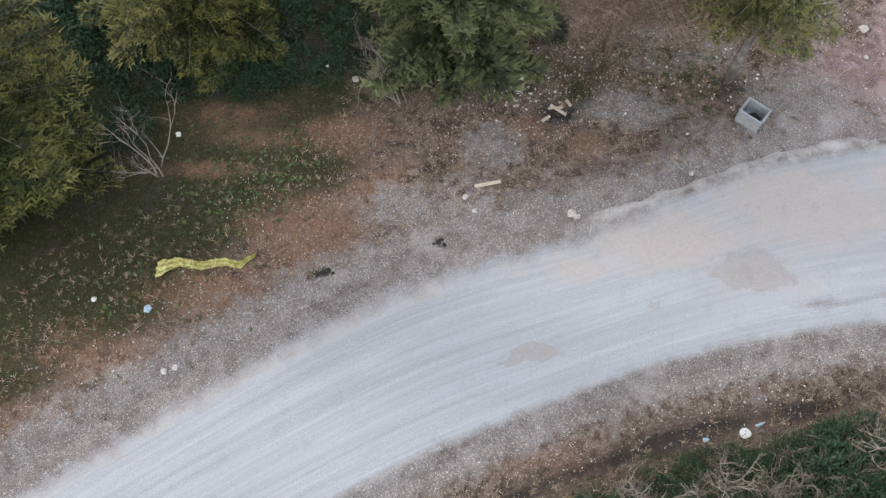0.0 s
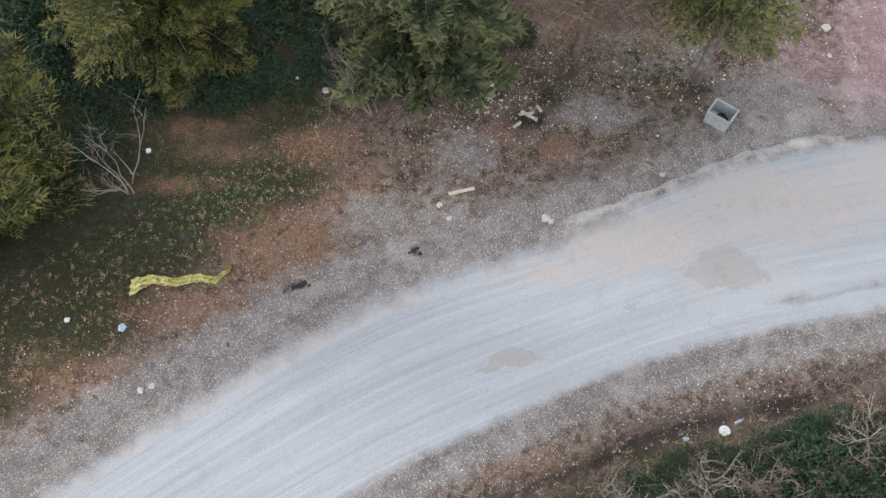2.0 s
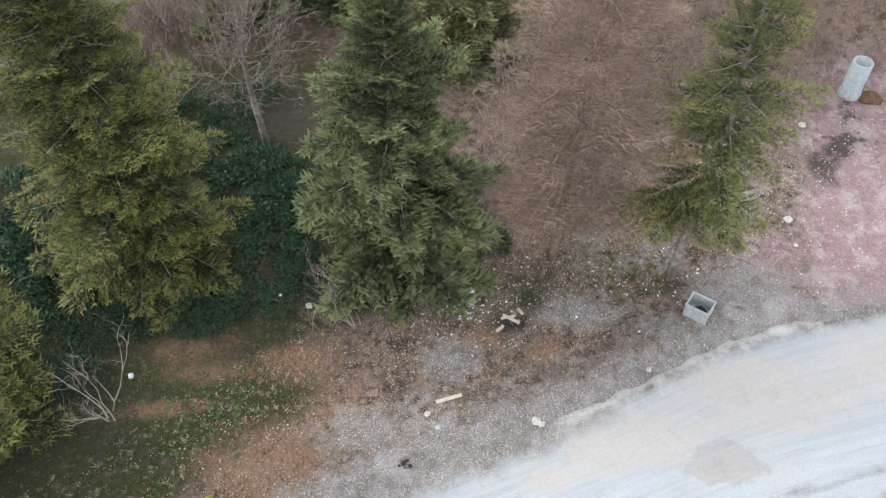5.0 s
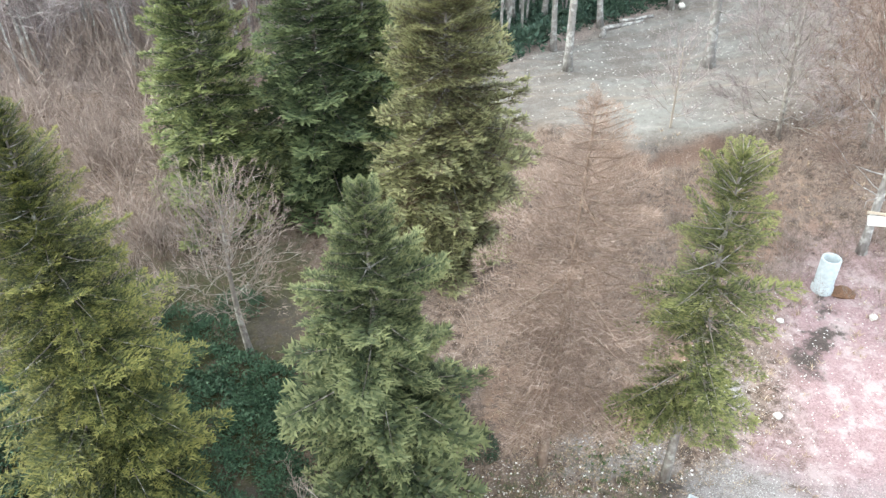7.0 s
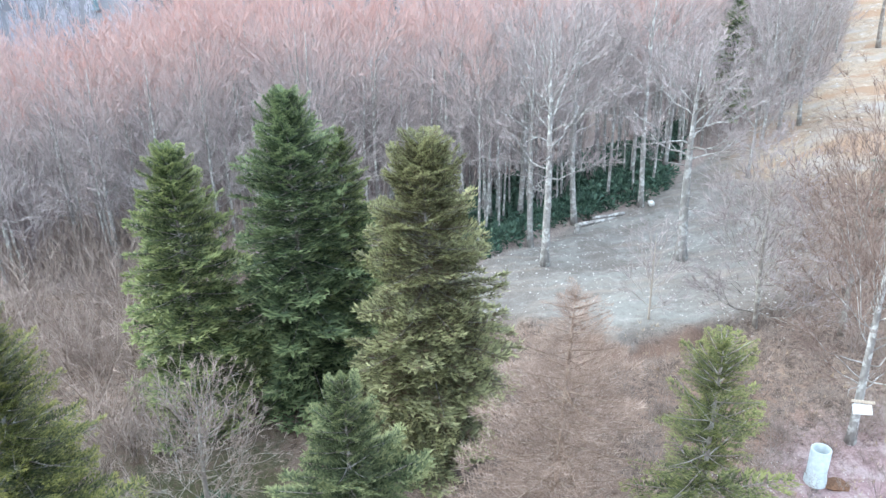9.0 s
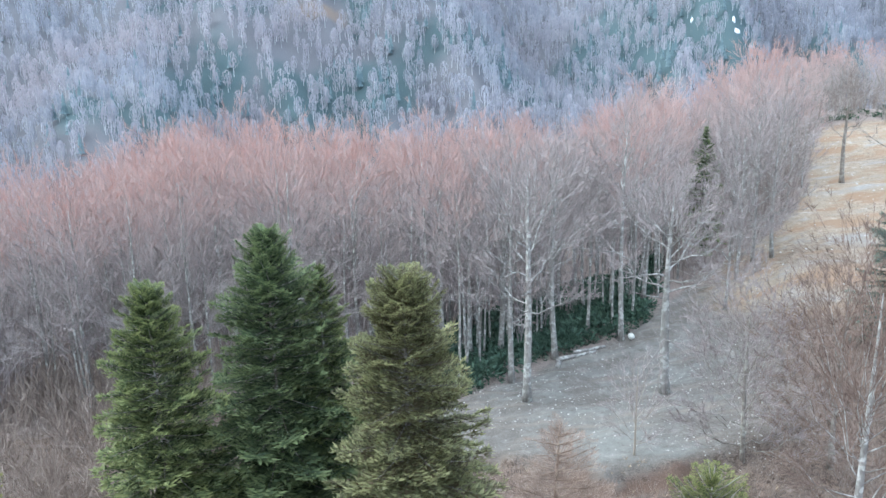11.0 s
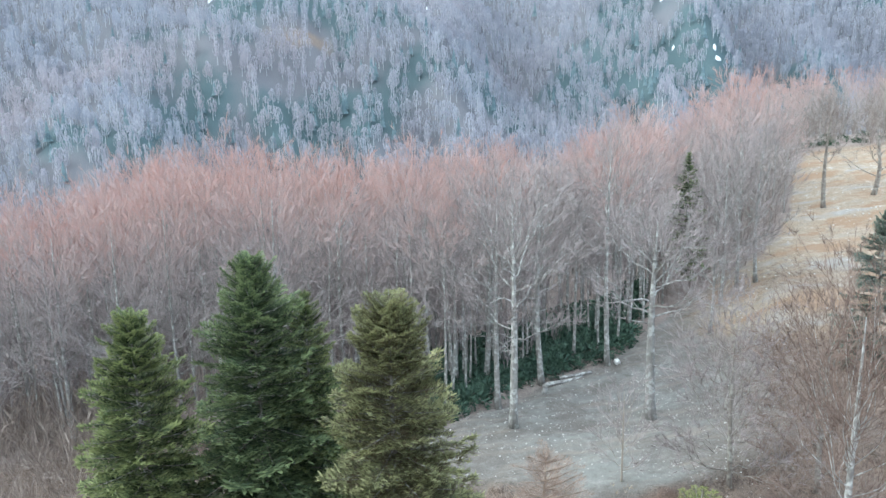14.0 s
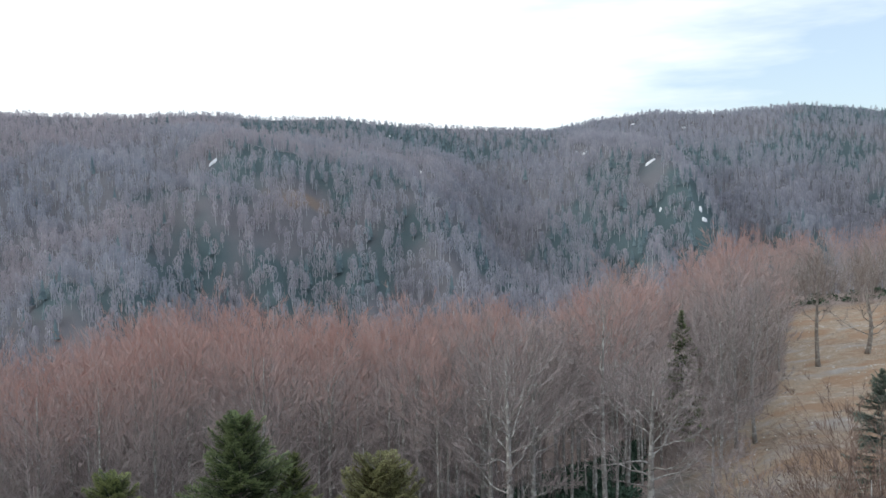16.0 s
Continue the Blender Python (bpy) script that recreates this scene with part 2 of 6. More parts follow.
M_GRASS = needles("verge_grass", (0.030, 0.046, 0.018), (0.062, 0.082, 0.034), (0.125, 0.135, 0.06))
M_TWIG_LARCH = twigs("larch_twigs", (0.14, 0.095, 0.073), (0.315, 0.232, 0.187), (0.46, 0.365, 0.31))
M_STRAW = twigs("dry_grass", (0.20, 0.14, 0.09), (0.36, 0.27, 0.185), (0.58, 0.49, 0.38))
M_CHIP = plain("white_chips", (0.60, 0.57, 0.53), (0.84, 0.82, 0.79), 0.85, 14)
M_STONE = plain("pale_stone", (0.38, 0.345, 0.32), (0.66, 0.635, 0.60), 0.9, 14)


def beech_twigs():
    """Grey-brown branches that turn to red-brown buds towards the top of the crown."""
    n = Nodes("beech_twigs")
    sep = n.t.nodes.new("ShaderNodeSeparateXYZ")
    n.link(n.co, sep.inputs[0])
    h = n.calc("ADD", n.calc("MULTIPLY", sep.outputs[2], 1 / 16.0), n.calc("MULTIPLY", n.calc("SUBTRACT", n.island(), 0.5), 0.25))
    col = n.ramp(h, (0.42, (0.40, 0.36, 0.352)), (0.68, (0.41, 0.335, 0.322)), (0.96, (0.49, 0.285, 0.245)))
    col = n.mix(n.calc("MULTIPLY", n.object_random(), 0.45), col, (0.44, 0.40, 0.395))
    col = n.mix(n.ramp(n.island(), (0.7, 0.0), (0.95, 0.5)), col, (0.52, 0.49, 0.48))
    col = n.mix(n.ramp(n.island(), (0.05, 0.5), (0.25, 0.0)), col, (0.17, 0.145, 0.14))
    return n.done(col, 0.85, spec=0.15)


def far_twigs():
    n = Nodes("hazed_bare_wood")
    # blue haze of distance is mixed into these base colours
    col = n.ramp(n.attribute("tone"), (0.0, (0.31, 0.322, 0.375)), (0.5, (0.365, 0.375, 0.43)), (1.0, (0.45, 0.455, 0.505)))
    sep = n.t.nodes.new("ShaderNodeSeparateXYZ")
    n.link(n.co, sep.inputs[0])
    # mauve fades eastward, where the painted haze grows stronger
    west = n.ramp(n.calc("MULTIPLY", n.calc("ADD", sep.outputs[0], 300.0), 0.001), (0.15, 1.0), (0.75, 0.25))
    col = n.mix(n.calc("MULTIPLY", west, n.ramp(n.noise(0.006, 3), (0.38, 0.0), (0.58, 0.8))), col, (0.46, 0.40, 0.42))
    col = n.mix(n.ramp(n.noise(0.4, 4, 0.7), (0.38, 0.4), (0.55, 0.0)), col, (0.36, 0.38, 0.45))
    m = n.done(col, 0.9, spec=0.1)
    thin_surface(n, col, 0.35)
    # open between the twigs
    out = n.t.nodes["Material Output"].inputs["Surface"]
    gaps, blend = n.t.nodes.new("ShaderNodeBsdfTransparent"), n.t.nodes.new("ShaderNodeMixShader")
    blend.inputs[0].default_value = 0.15
    n.link(out.links[0].from_socket, blend.inputs[1])
    n.link(gaps.outputs[0], blend.inputs[2])
    n.link(blend.outputs[0], out)
    return m


M_TWIG_RED = beech_twigs()
M_HAZED_BARE = far_twigs()
# trunks and conifers below also carry painted haze in their colour
M_HAZED_TRUNK = plain("far_trunks", (0.40, 0.40, 0.43), (0.56, 0.56, 0.58), 0.9, 0.3)
M_HAZED_FIR = needles("far_conifers", (0.115, 0.170, 0.200), (0.150, 0.210, 0.235), (0.195, 0.260, 0.28))
M_SNOW = plain("old_snow", (0.72, 0.74, 0.78), (0.86, 0.87, 0.9), 0.6, 0.4)


def specks(n, scale, size, share):
    """Separate small spots: scale sets how close they lie, size how large they are, share how many cells stay empty."""
    v = n.t.nodes.new("ShaderNodeTexVoronoi")
    v.inputs["Scale"].default_value = scale
    n.link(n.co, v.inputs["Vector"])
    chosen = n.ramp(v.outputs["Color"], (share, 0.0), (share + 0.03, 1.0))
    return n.calc("MULTIPLY", n.ramp(v.outputs["Distance"], (size * 0.6, 1.0), (size, 0.0)), chosen)


def gravel_colour(n):
    """Grey-brown grit with darker damp spots and single pale stones."""
    c = n.mix(n.ramp(n.noise(26, 5, 0.75), (0.38, 0.0), (0.62, 1.0)), (0.115, 0.102, 0.097), (0.38, 0.352, 0.34))
    c = n.mix(n.ramp(n.noise(1.7, 6, 0.7), (0.38, 0.6), (0.54, 0.0)), c, (0.125, 0.104, 0.094))
    c = n.mix(n.ramp(n.noise(0.6, 5, 0.65), (0.50, 0.0), (0.66, 0.5)), c, (0.39, 0.362, 0.357))
    c = n.mix(n.calc("MULTIPLY", specks(n, 19.0, 0.40, 0.66), 0.75), c, (0.62, 0.60, 0.58))
    c = n.mix(n.calc("MULTIPLY", specks(n, 9.0, 0.22, 0.90), 0.85), c, (0.66, 0.64, 0.62))
    return n.mix(n.calc("MULTIPLY", specks(n, 15.0, 0.42, 0.70), 0.7), c, (0.085, 0.075, 0.07))


def ground_material():
    n = Nodes("forest_ground")
    fine, mid, wide = n.noise(13, 7, 0.82), n.noise(3.2, 6, 0.7), n.noise(0.55, 5, 0.6)
    chips = n.voronoi(8)
    patch = n.noise(1.25, 6, 0.72)
    soil = n.mix(n.ramp(mid, (0.36, 0.0), (0.62, 1.0)), (0.058, 0.040, 0.031), (0.235, 0.172, 0.138))
    soil = n.mix(n.ramp(wide, (0.44, 0.0), (0.60, 0.7)), soil, (0.165, 0.128, 0.108))
    soil = n.mix(n.ramp(patch, (0.34, 0.85), (0.46, 0.0)), soil, (0.048, 0.036, 0.028))
    soil = n.mix(n.ramp(patch, (0.58, 0.0), (0.68, 0.6)), soil, (0.34, 0.29, 0.26))
    soil = n.mix(n.ramp(fine, (0.54, 0.0), (0.64, 0.7)), soil, (0.40, 0.335, 0.295))
    soil = n.mix(n.ramp(fine, (0.36, 0.9), (0.46, 0.0)), soil, (0.036, 0.028, 0.023))
    stones, crumbs, pits = specks(n, 8.0, 0.20, 0.88), specks(n, 17.0, 0.34, 0.76), specks(n, 11.0, 0.42, 0.60)
    soil = n.mix(n.calc("MULTIPLY", pits, 0.6), soil, (0.05, 0.04, 0.033))
    soil = n.mix(n.calc("MULTIPLY", crumbs, 0.7), soil, (0.56, 0.51, 0.47))

    def layer(base, name, a, b, sharp=0.16, wobble=1.3):
        f = n.calc("ADD", n.attribute(name), n.calc("MULTIPLY", n.calc("SUBTRACT", mid, 0.5), wobble))
        f = n.calc("ADD", f, n.calc("MULTIPLY", n.calc("SUBTRACT", patch, 0.5), wobble))
        f = n.calc("ADD", f, n.calc("MULTIPLY", n.calc("SUBTRACT", fine, 0.5), 0.9))
        f = n.ramp(f, (0.5 - sharp, 0.0), (0.5 + sharp, 0.92))
        f = n.calc("MULTIPLY", f, n.ramp(n.attribute(name), (0.02, 0.0), (0.16, 1.0)))
        col = n.mix(n.ramp(fine, (0.34, 0.0), (0.66, 1.0)), a, b)
        return n.mix(f, base, col)

    c = n.mix(n.calc("MULTIPLY", stones, 0.75), soil, (0.60, 0.57, 0.53))
    c = layer(c, "green", (0.010, 0.015, 0.006), (0.050, 0.056, 0.022), 0.2, 1.7)
    c = layer(c, "rust", (0.095, 0.052, 0.033), (0.33, 0.205, 0.142), 0.28)
    f = n.calc("ADD", n.attribute("gravel"), n.calc("MULTIPLY", n.calc("SUBTRACT", mid, 0.5), 1.1))
    f = n.calc("ADD", f, n.calc("MULTIPLY", n.calc("SUBTRACT", patch, 0.5), 1.3))
    c = n.mix(n.ramp(f, (0.28, 0.0), (0.72, 1.0)), c, gravel_colour(n))
    c = layer(c, "pink", (0.20, 0.125, 0.133), (0.385, 0.275, 0.285), 0.3, 0.6)
    c = n.mix(n.calc("MULTIPLY", n.attribute("pink"), n.ramp(n.noise(0.8, 6, 0.75), (0.48, 0.0), (0.62, 0.7))), c, (0.46, 0.395, 0.385))
    c = layer(c, "field", (0.115, 0.105, 0.097), (0.235, 0.217, 0.20), 0.35, 0.9)
    open_field = n.attribute("field")
    drift = n.noise(0.16, 5, 0.65, stretch=(1.0, 2.2, 1.0))
    c = n.mix(n.calc("MULTIPLY", open_field, n.ramp(drift, (0.46, 0.0), (0.6, 0.65))), c, (0.245, 0.247, 0.232))
    c = n.mix(n.calc("MULTIPLY", open_field, n.ramp(drift, (0.30, 0.8), (0.44, 0.0))), c, (0.15, 0.13, 0.115))
    clods = n.noise(1.3, 7, 0.8)
    c = n.mix(n.calc("MULTIPLY", open_field, n.ramp(clods, (0.52, 0.0), (0.64, 0.7))), c, (0.32, 0.303, 0.282))
    c = n.mix(n.calc("MULTIPLY", open_field, n.ramp(clods, (0.34, 0.75), (0.47, 0.0))), c, (0.12, 0.105, 0.095))
    lines = n.noise(0.5, 4, 0.6, stretch=(0.35, 2.6, 1.0))
    c = n.mix(n.calc("MULTIPLY", open_field, n.ramp(lines, (0.54, 0.0), (0.68, 0.6))), c, (0.27, 0.225, 0.19))
    c = layer(c, "tan", (0.21, 0.152, 0.104), (0.46, 0.38, 0.297), 0.35, 0.9)
    clods = n.noise(0.9, 7, 0.8)
    c = n.mix(n.calc("MULTIPLY", n.attribute("tan"), n.ramp(clods, (0.52, 0.0), (0.66, 0.6))), c, (0.66, 0.60, 0.53))
    bands = n.noise(0.22, 5, 0.65, stretch=(0.35, 1.6, 3.0))
    c = n.mix(n.calc("MULTIPLY", n.attribute("tan"), n.ramp(bands, (0.48, 0.0), (0.58, 0.9))), c, (0.29, 0.185, 0.12))
    c = n.mix(n.calc("MULTIPLY", n.attribute("tan"), n.ramp(bands, (0.34, 0.85), (0.46, 0.0))), c, (0.31, 0.30, 0.295))
    c = layer(c, "wood", (0.175, 0.138, 0.124), (0.40, 0.332, 0.305), 0.3, 0.9)
    # brown earth of the terrace step, darkened to paint its shade
    c = layer(c, "bank", (0.085, 0.056, 0.044), (0.20, 0.135, 0.105), 0.3, 0.9)
    # mountain floor, with the bluish haze of distance put into its colour
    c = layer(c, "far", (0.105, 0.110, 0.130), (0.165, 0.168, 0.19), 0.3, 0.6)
    c = layer(c, "clearing", (0.16, 0.12, 0.098), (0.28, 0.22, 0.185), 0.3, 0.9)
    # evergreen cover, its teal also paled by painted haze
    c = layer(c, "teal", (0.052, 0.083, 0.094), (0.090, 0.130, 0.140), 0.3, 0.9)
    # ash, char and stains; around the left firs also painted shade
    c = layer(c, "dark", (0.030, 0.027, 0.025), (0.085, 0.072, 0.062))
    c = n.mix(n.calc("MULTIPLY", n.ramp(chips, (0.05, 0.8), (0.16, 0.0)), n.ramp(mid, (0.5, 0.0), (0.6, 1.0))), c, (0.56, 0.53, 0.49))
    n.bump(n.calc("ADD", fine, n.calc("MULTIPLY", mid, 2.0)), 0.6, 0.02)
    return n.done(c, 0.95, spec=0.12)


def road_material():
    n = Nodes("gravel_road")
    uv = n.t.nodes.new("ShaderNodeUVMap").outputs[0]
    fine, wide = n.noise(13, 7, 0.82), n.noise(0.45, 4)
    streak = n.noise(1.0, 5, 0.6, uv, (0.13, 1.7, 1))
    tracks = n.noise(1.0, 5, 0.65, uv, (0.10, 5.0, 1))
    lines = n.noise(1.0, 3, 0.6, uv, (0.16, 11.0, 1))
    c = n.mix(n.ramp(streak, (0.36, 0.0), (0.62, 1.0)), (0.375, 0.398, 0.428), (0.445, 0.474, 0.51))
    c = n.mix(n.ramp(tracks, (0.53, 0.0), (0.66, 0.45)), c, (0.54, 0.57, 0.60))
    c = n.mix(n.ramp(tracks, (0.34, 0.5), (0.47, 0.0)), c, (0.315, 0.33, 0.355))
    c = n.mix(n.ramp(lines, (0.58, 0.0), (0.72, 0.3)), c, (0.33, 0.345, 0.365))
    c = n.mix(n.ramp(lines, (0.28, 0.30), (0.42, 0.0)), c, (0.60, 0.625, 0.645))
    grain = n.noise(30, 4, 0.8)
    c = n.mix(n.ramp(grain, (0.52, 0.0), (0.66, 0.5)), c, (0.62, 0.63, 0.64))
    c = n.mix(n.ramp(grain, (0.34, 0.5), (0.47, 0.0)), c, (0.25, 0.25, 0.255))
    c = n.mix(n.calc("MULTIPLY", specks(n, 12.0, 0.26, 0.86), 0.55), c, (0.70, 0.70, 0.70))
    c = n.mix(n.calc("MULTIPLY", specks(n, 14.0, 0.30, 0.84), 0.5), c, (0.22, 0.215, 0.215))
    f = n.calc("ADD", n.attribute("cream"), n.calc("MULTIPLY", n.calc("SUBTRACT", n.noise(0.7, 7, 0.65), 0.5), 1.3))
    f = n.calc("ADD", f, n.calc("MULTIPLY", n.calc("SUBTRACT", tracks, 0.5), 0.8))
    cream = n.mix(n.ramp(fine, (0.3, 0.0), (0.7, 1.0)), (0.41, 0.372, 0.355), (0.545, 0.508, 0.49))
    c = n.mix(n.ramp(f, (0.30, 0.0), (0.75, 0.9)), c, cream)
    f = n.calc("ADD", n.attribute("mud"), n.calc("MULTIPLY", n.calc("SUBTRACT", n.noise(1.6, 8, 0.7), 0.5), 1.0))
    mud = n.mix(n.ramp(fine, (0.3, 0.0), (0.7, 1.0)), (0.33, 0.305, 0.295), (0.44, 0.41, 0.395))
    c = n.mix(n.ramp(f, (0.40, 0.0), (0.62, 0.8)), c, mud)
    c = n.mix(n.calc("MULTIPLY", n.ramp(f, (0.38, 0.0), (0.46, 0.35)), n.ramp(f, (0.48, 1.0), (0.58, 0.0))), c, (0.29, 0.27, 0.265))
    c = n.mix(n.ramp(wide, (0.5, 0.0), (0.7, 0.25)), c, (0.40, 0.40, 0.41))
    f = n.calc("ADD", n.attribute("edge"), n.calc("MULTIPLY", n.calc("SUBTRACT", n.noise(1.3, 8, 0.70), 0.5), 1.5))
    c = n.mix(n.ramp(f, (0.1, 0.0), (1.0, 1.0)), c, gravel_colour(n))
    ridge = n.calc("ADD", n.attribute("ridge"), n.calc("MULTIPLY", n.calc("SUBTRACT", n.noise(1.6, 8, 0.75), 0.5), 2.0))
    c = n.mix(n.ramp(ridge, (0.3, 0.0), (0.95, 0.85)), c, (0.60, 0.59, 0.585))
    n.bump(n.calc("ADD", fine, n.calc("ADD", n.calc("MULTIPLY", streak, 1.5), n.calc("MULTIPLY", tracks, 2.0))), 0.5, 0.02)
    return n.done(c, 0.92, spec=0.15)


M_GROUND = ground_material()
M_ROAD = road_material()
# ---- the land ----
UPPER_X = np.array([-60, -12.4, -8.2, -4.2, -0.2, 3.3, 7.0, 9.8, 13.9, 22, 60.0])
UPPER_Y = np.array([-27, 3.8, 6.7, 9.4, 11.4, 12.2, 13.5, 14.9, 15.7, 16.8, 20.0])
LOWER_X = np.array([-60, -12, -1.7, 1.5, 4.8, 7.3, 9.8, 12.6, 22, 60.0])
LOWER_Y = np.array([-34, -2.2, 3.9, 5.4, 6.8, 7.6, 8.1, 8.6, 9.8, 13.0])


def upper_edge(x):
    return sum(np.interp(np.asarray(x, float) + d, UPPER_X, UPPER_Y) for d in (-1.5, -0.75, 0, 0.75, 1.5)) / 5


def lower_edge(x):
    return sum(np.interp(np.asarray(x, float) + d, LOWER_X, LOWER_Y) for d in (-1.5, -0.75, 0, 0.75, 1.5)) / 5


RIDGE_A = [-180, -60, -30, -16.7, -9.8, -5.4, -0.8, 3.6, 7.3, 12.9, 17.4, 20.3, 23.9, 28.4, 33, 37.5, 50, 70, 180]
RIDGE_E = [4.5, 5.0, 5.8, 5.75, 5.7, 6.0, 5.6, 5.6, 5.15, 4.8, 4.55, 5.1, 5.5, 5.3, 5.55, 4.85, 4.3, 4.5, 4.5]


def land(x, y):
    """Height of the ground over the road's level."""
    x, y = np.asarray(x, float), np.asarray(y, float)
    r = np.hypot(x, y) + 1e-6
    a = np.degrees(np.arctan2(x, y))
    slope = np.interp(a, [-120, -60, -15, 5, 15, 25, 32, 50, 75, 120], [0, -0.08, -0.10, -0.055, -0.012, 0.035, 0.10, 0.13, 0.10, 0])
    run = np.clip(r - 32, 0, None)
    run = run * run / (run + 8)
    crest = np.interp(a, [-40, 0, 20, 40], [105, 110, 120, 128])
    near = slope * np.minimum(run, crest - 32)
    # the valley past the crest and the wooded mountain behind it
    fall = smooth(0, 1, (r - crest) / (403 - crest))
    base = near * (1 - fall) - 74 * fall
    rr = np.interp(a, [-40, 5, 17, 20, 40, 70], [1150, 1190, 1330, 1475, 1440, 1370])
    top = 24 + rr * np.tan(np.radians(np.interp(a, RIDGE_A, RIDGE_E)))
    s = np.clip((r - 403) / (rr - 403), 0, 1)
    rise = (top + 74) * (0.30 * s + 0.70 * s ** 1.15)
    spurs = fbm(a * 0.13 + 1.9 * s + 4, s * 1.5 + 3, 3) * 58 * np.sin(np.pi * np.clip(s, 0, 1) ** 0.62) ** 1.8
    past = np.clip((r - rr) / 500, 0, 5)
    mountain = np.where(r > 403, rise + spurs - 70 * past, 0)
    z = base + mountain
    # terrace step below the open field
    step = np.interp(x, [-5, 4, 9, 14, 20, 28, 40], [44, 43.5, 41, 37.6, 38.2, 40, 44]) + 0.5 * value_noise(x * 0.4, 3)
    z = z + 0.95 * smooth(-0.25, 0.3, y - step) * smooth(5, 9, x) * smooth(60, 40, r)
    # low banks on the cleared slope
    cleared = smooth(25, 31, a) * smooth(64, 76, r) * smooth(135, 115, r)
    z = z + cleared * (0.5 * fbm(x * 0.05, (r + 2 * value_noise(x * 0.1, 5)) * 0.22, 2) + 0.15 * fbm(x * 0.4, y * 0.4, 2))
    opened = smooth(38, 44, y) * smooth(6, 10, x) * smooth(75, 62, r)
    z = z + opened * (0.22 * fbm(x * 0.16, (y - 0.45 * x) * 0.55, 3) + 0.07 * fbm(x * 1.1, y * 1.1, 2))
    # small relief
    rough = smooth(700, 200, r)
    z = z + rough * (0.10 * fbm(x * 0.22, y * 0.22, 2) + 0.035 * fbm(x * 0.9, y * 0.9, 3))
    u, l = upper_edge(x), lower_edge(x)
    on_road = smooth(-1.1, 0.1, u - y) * smooth(-1.1, 0.1, y - l)
    z = z * (1 - 0.92 * on_road) - 0.05 * on_road
    z = z + 0.14 * np.exp(-((y - u - 1.0) / 0.8) ** 2) * smooth(60, 30, r)
    ditch = l - 1.75 + 0.25 * value_noise(x * 0.7, 9)
    z = z - 0.42 * np.exp(-((y - ditch) / 0.42) ** 2) * smooth(60, 30, r)
    z = z + 0.35 * smooth(0.4, 2.2, ditch - y) * smooth(60, 30, r)
    return z


def gz(x, y):
    return float(land(np.array([x]), np.array([y]))[0])


def blobs(x, y, rows):
    """Soft patches: rows of centre x, y, radii along x and y, and strength."""
    total = np.zeros_like(x)
    for cx, cy, rx, ry, k in rows:
        total = np.maximum(total, k * np.exp(-(((x - cx) / rx) ** 2 + ((y - cy) / ry) ** 2)))
    return total


def TEAL(x, y):
    """Where evergreen growth covers the mountain under and between the bare trees."""
    a, r = np.degrees(np.arctan2(x, y)), np.hypot(x, y)
    spread = 0.9 * fbm(x * 0.0062 + 3, y * 0.0062, 4)
    rows = [(-7.5, 585, 4.5, 38, .8), (1.1, 576, 4.5, 38, .85), (-14, 545, 3, 36, .8), (3.4, 668, .8, 30, .8), (13.8, 592, 1.2, 36, .8), (-2.6, 930, 5, 60, .6), (4, 1120, 9, 100, .8), (22, 1245, 9, 110, .7), (33, 1215, 5, 90, .6), (10, 760, 2, 40, .5), (20, 900, 3, 60, .5)]
    return smooth(0.18, 0.7, spread + blobs(a, r, rows))


FOREST_A = [-60, -30, -15, 0, 9, 15, 21, 27.6, 30.5, 31.7, 32.4, 36, 45]
FOREST_R = [60, 58, 58, 56, 51, 56.5, 62, 79, 84, 92, 124, 127, 135]


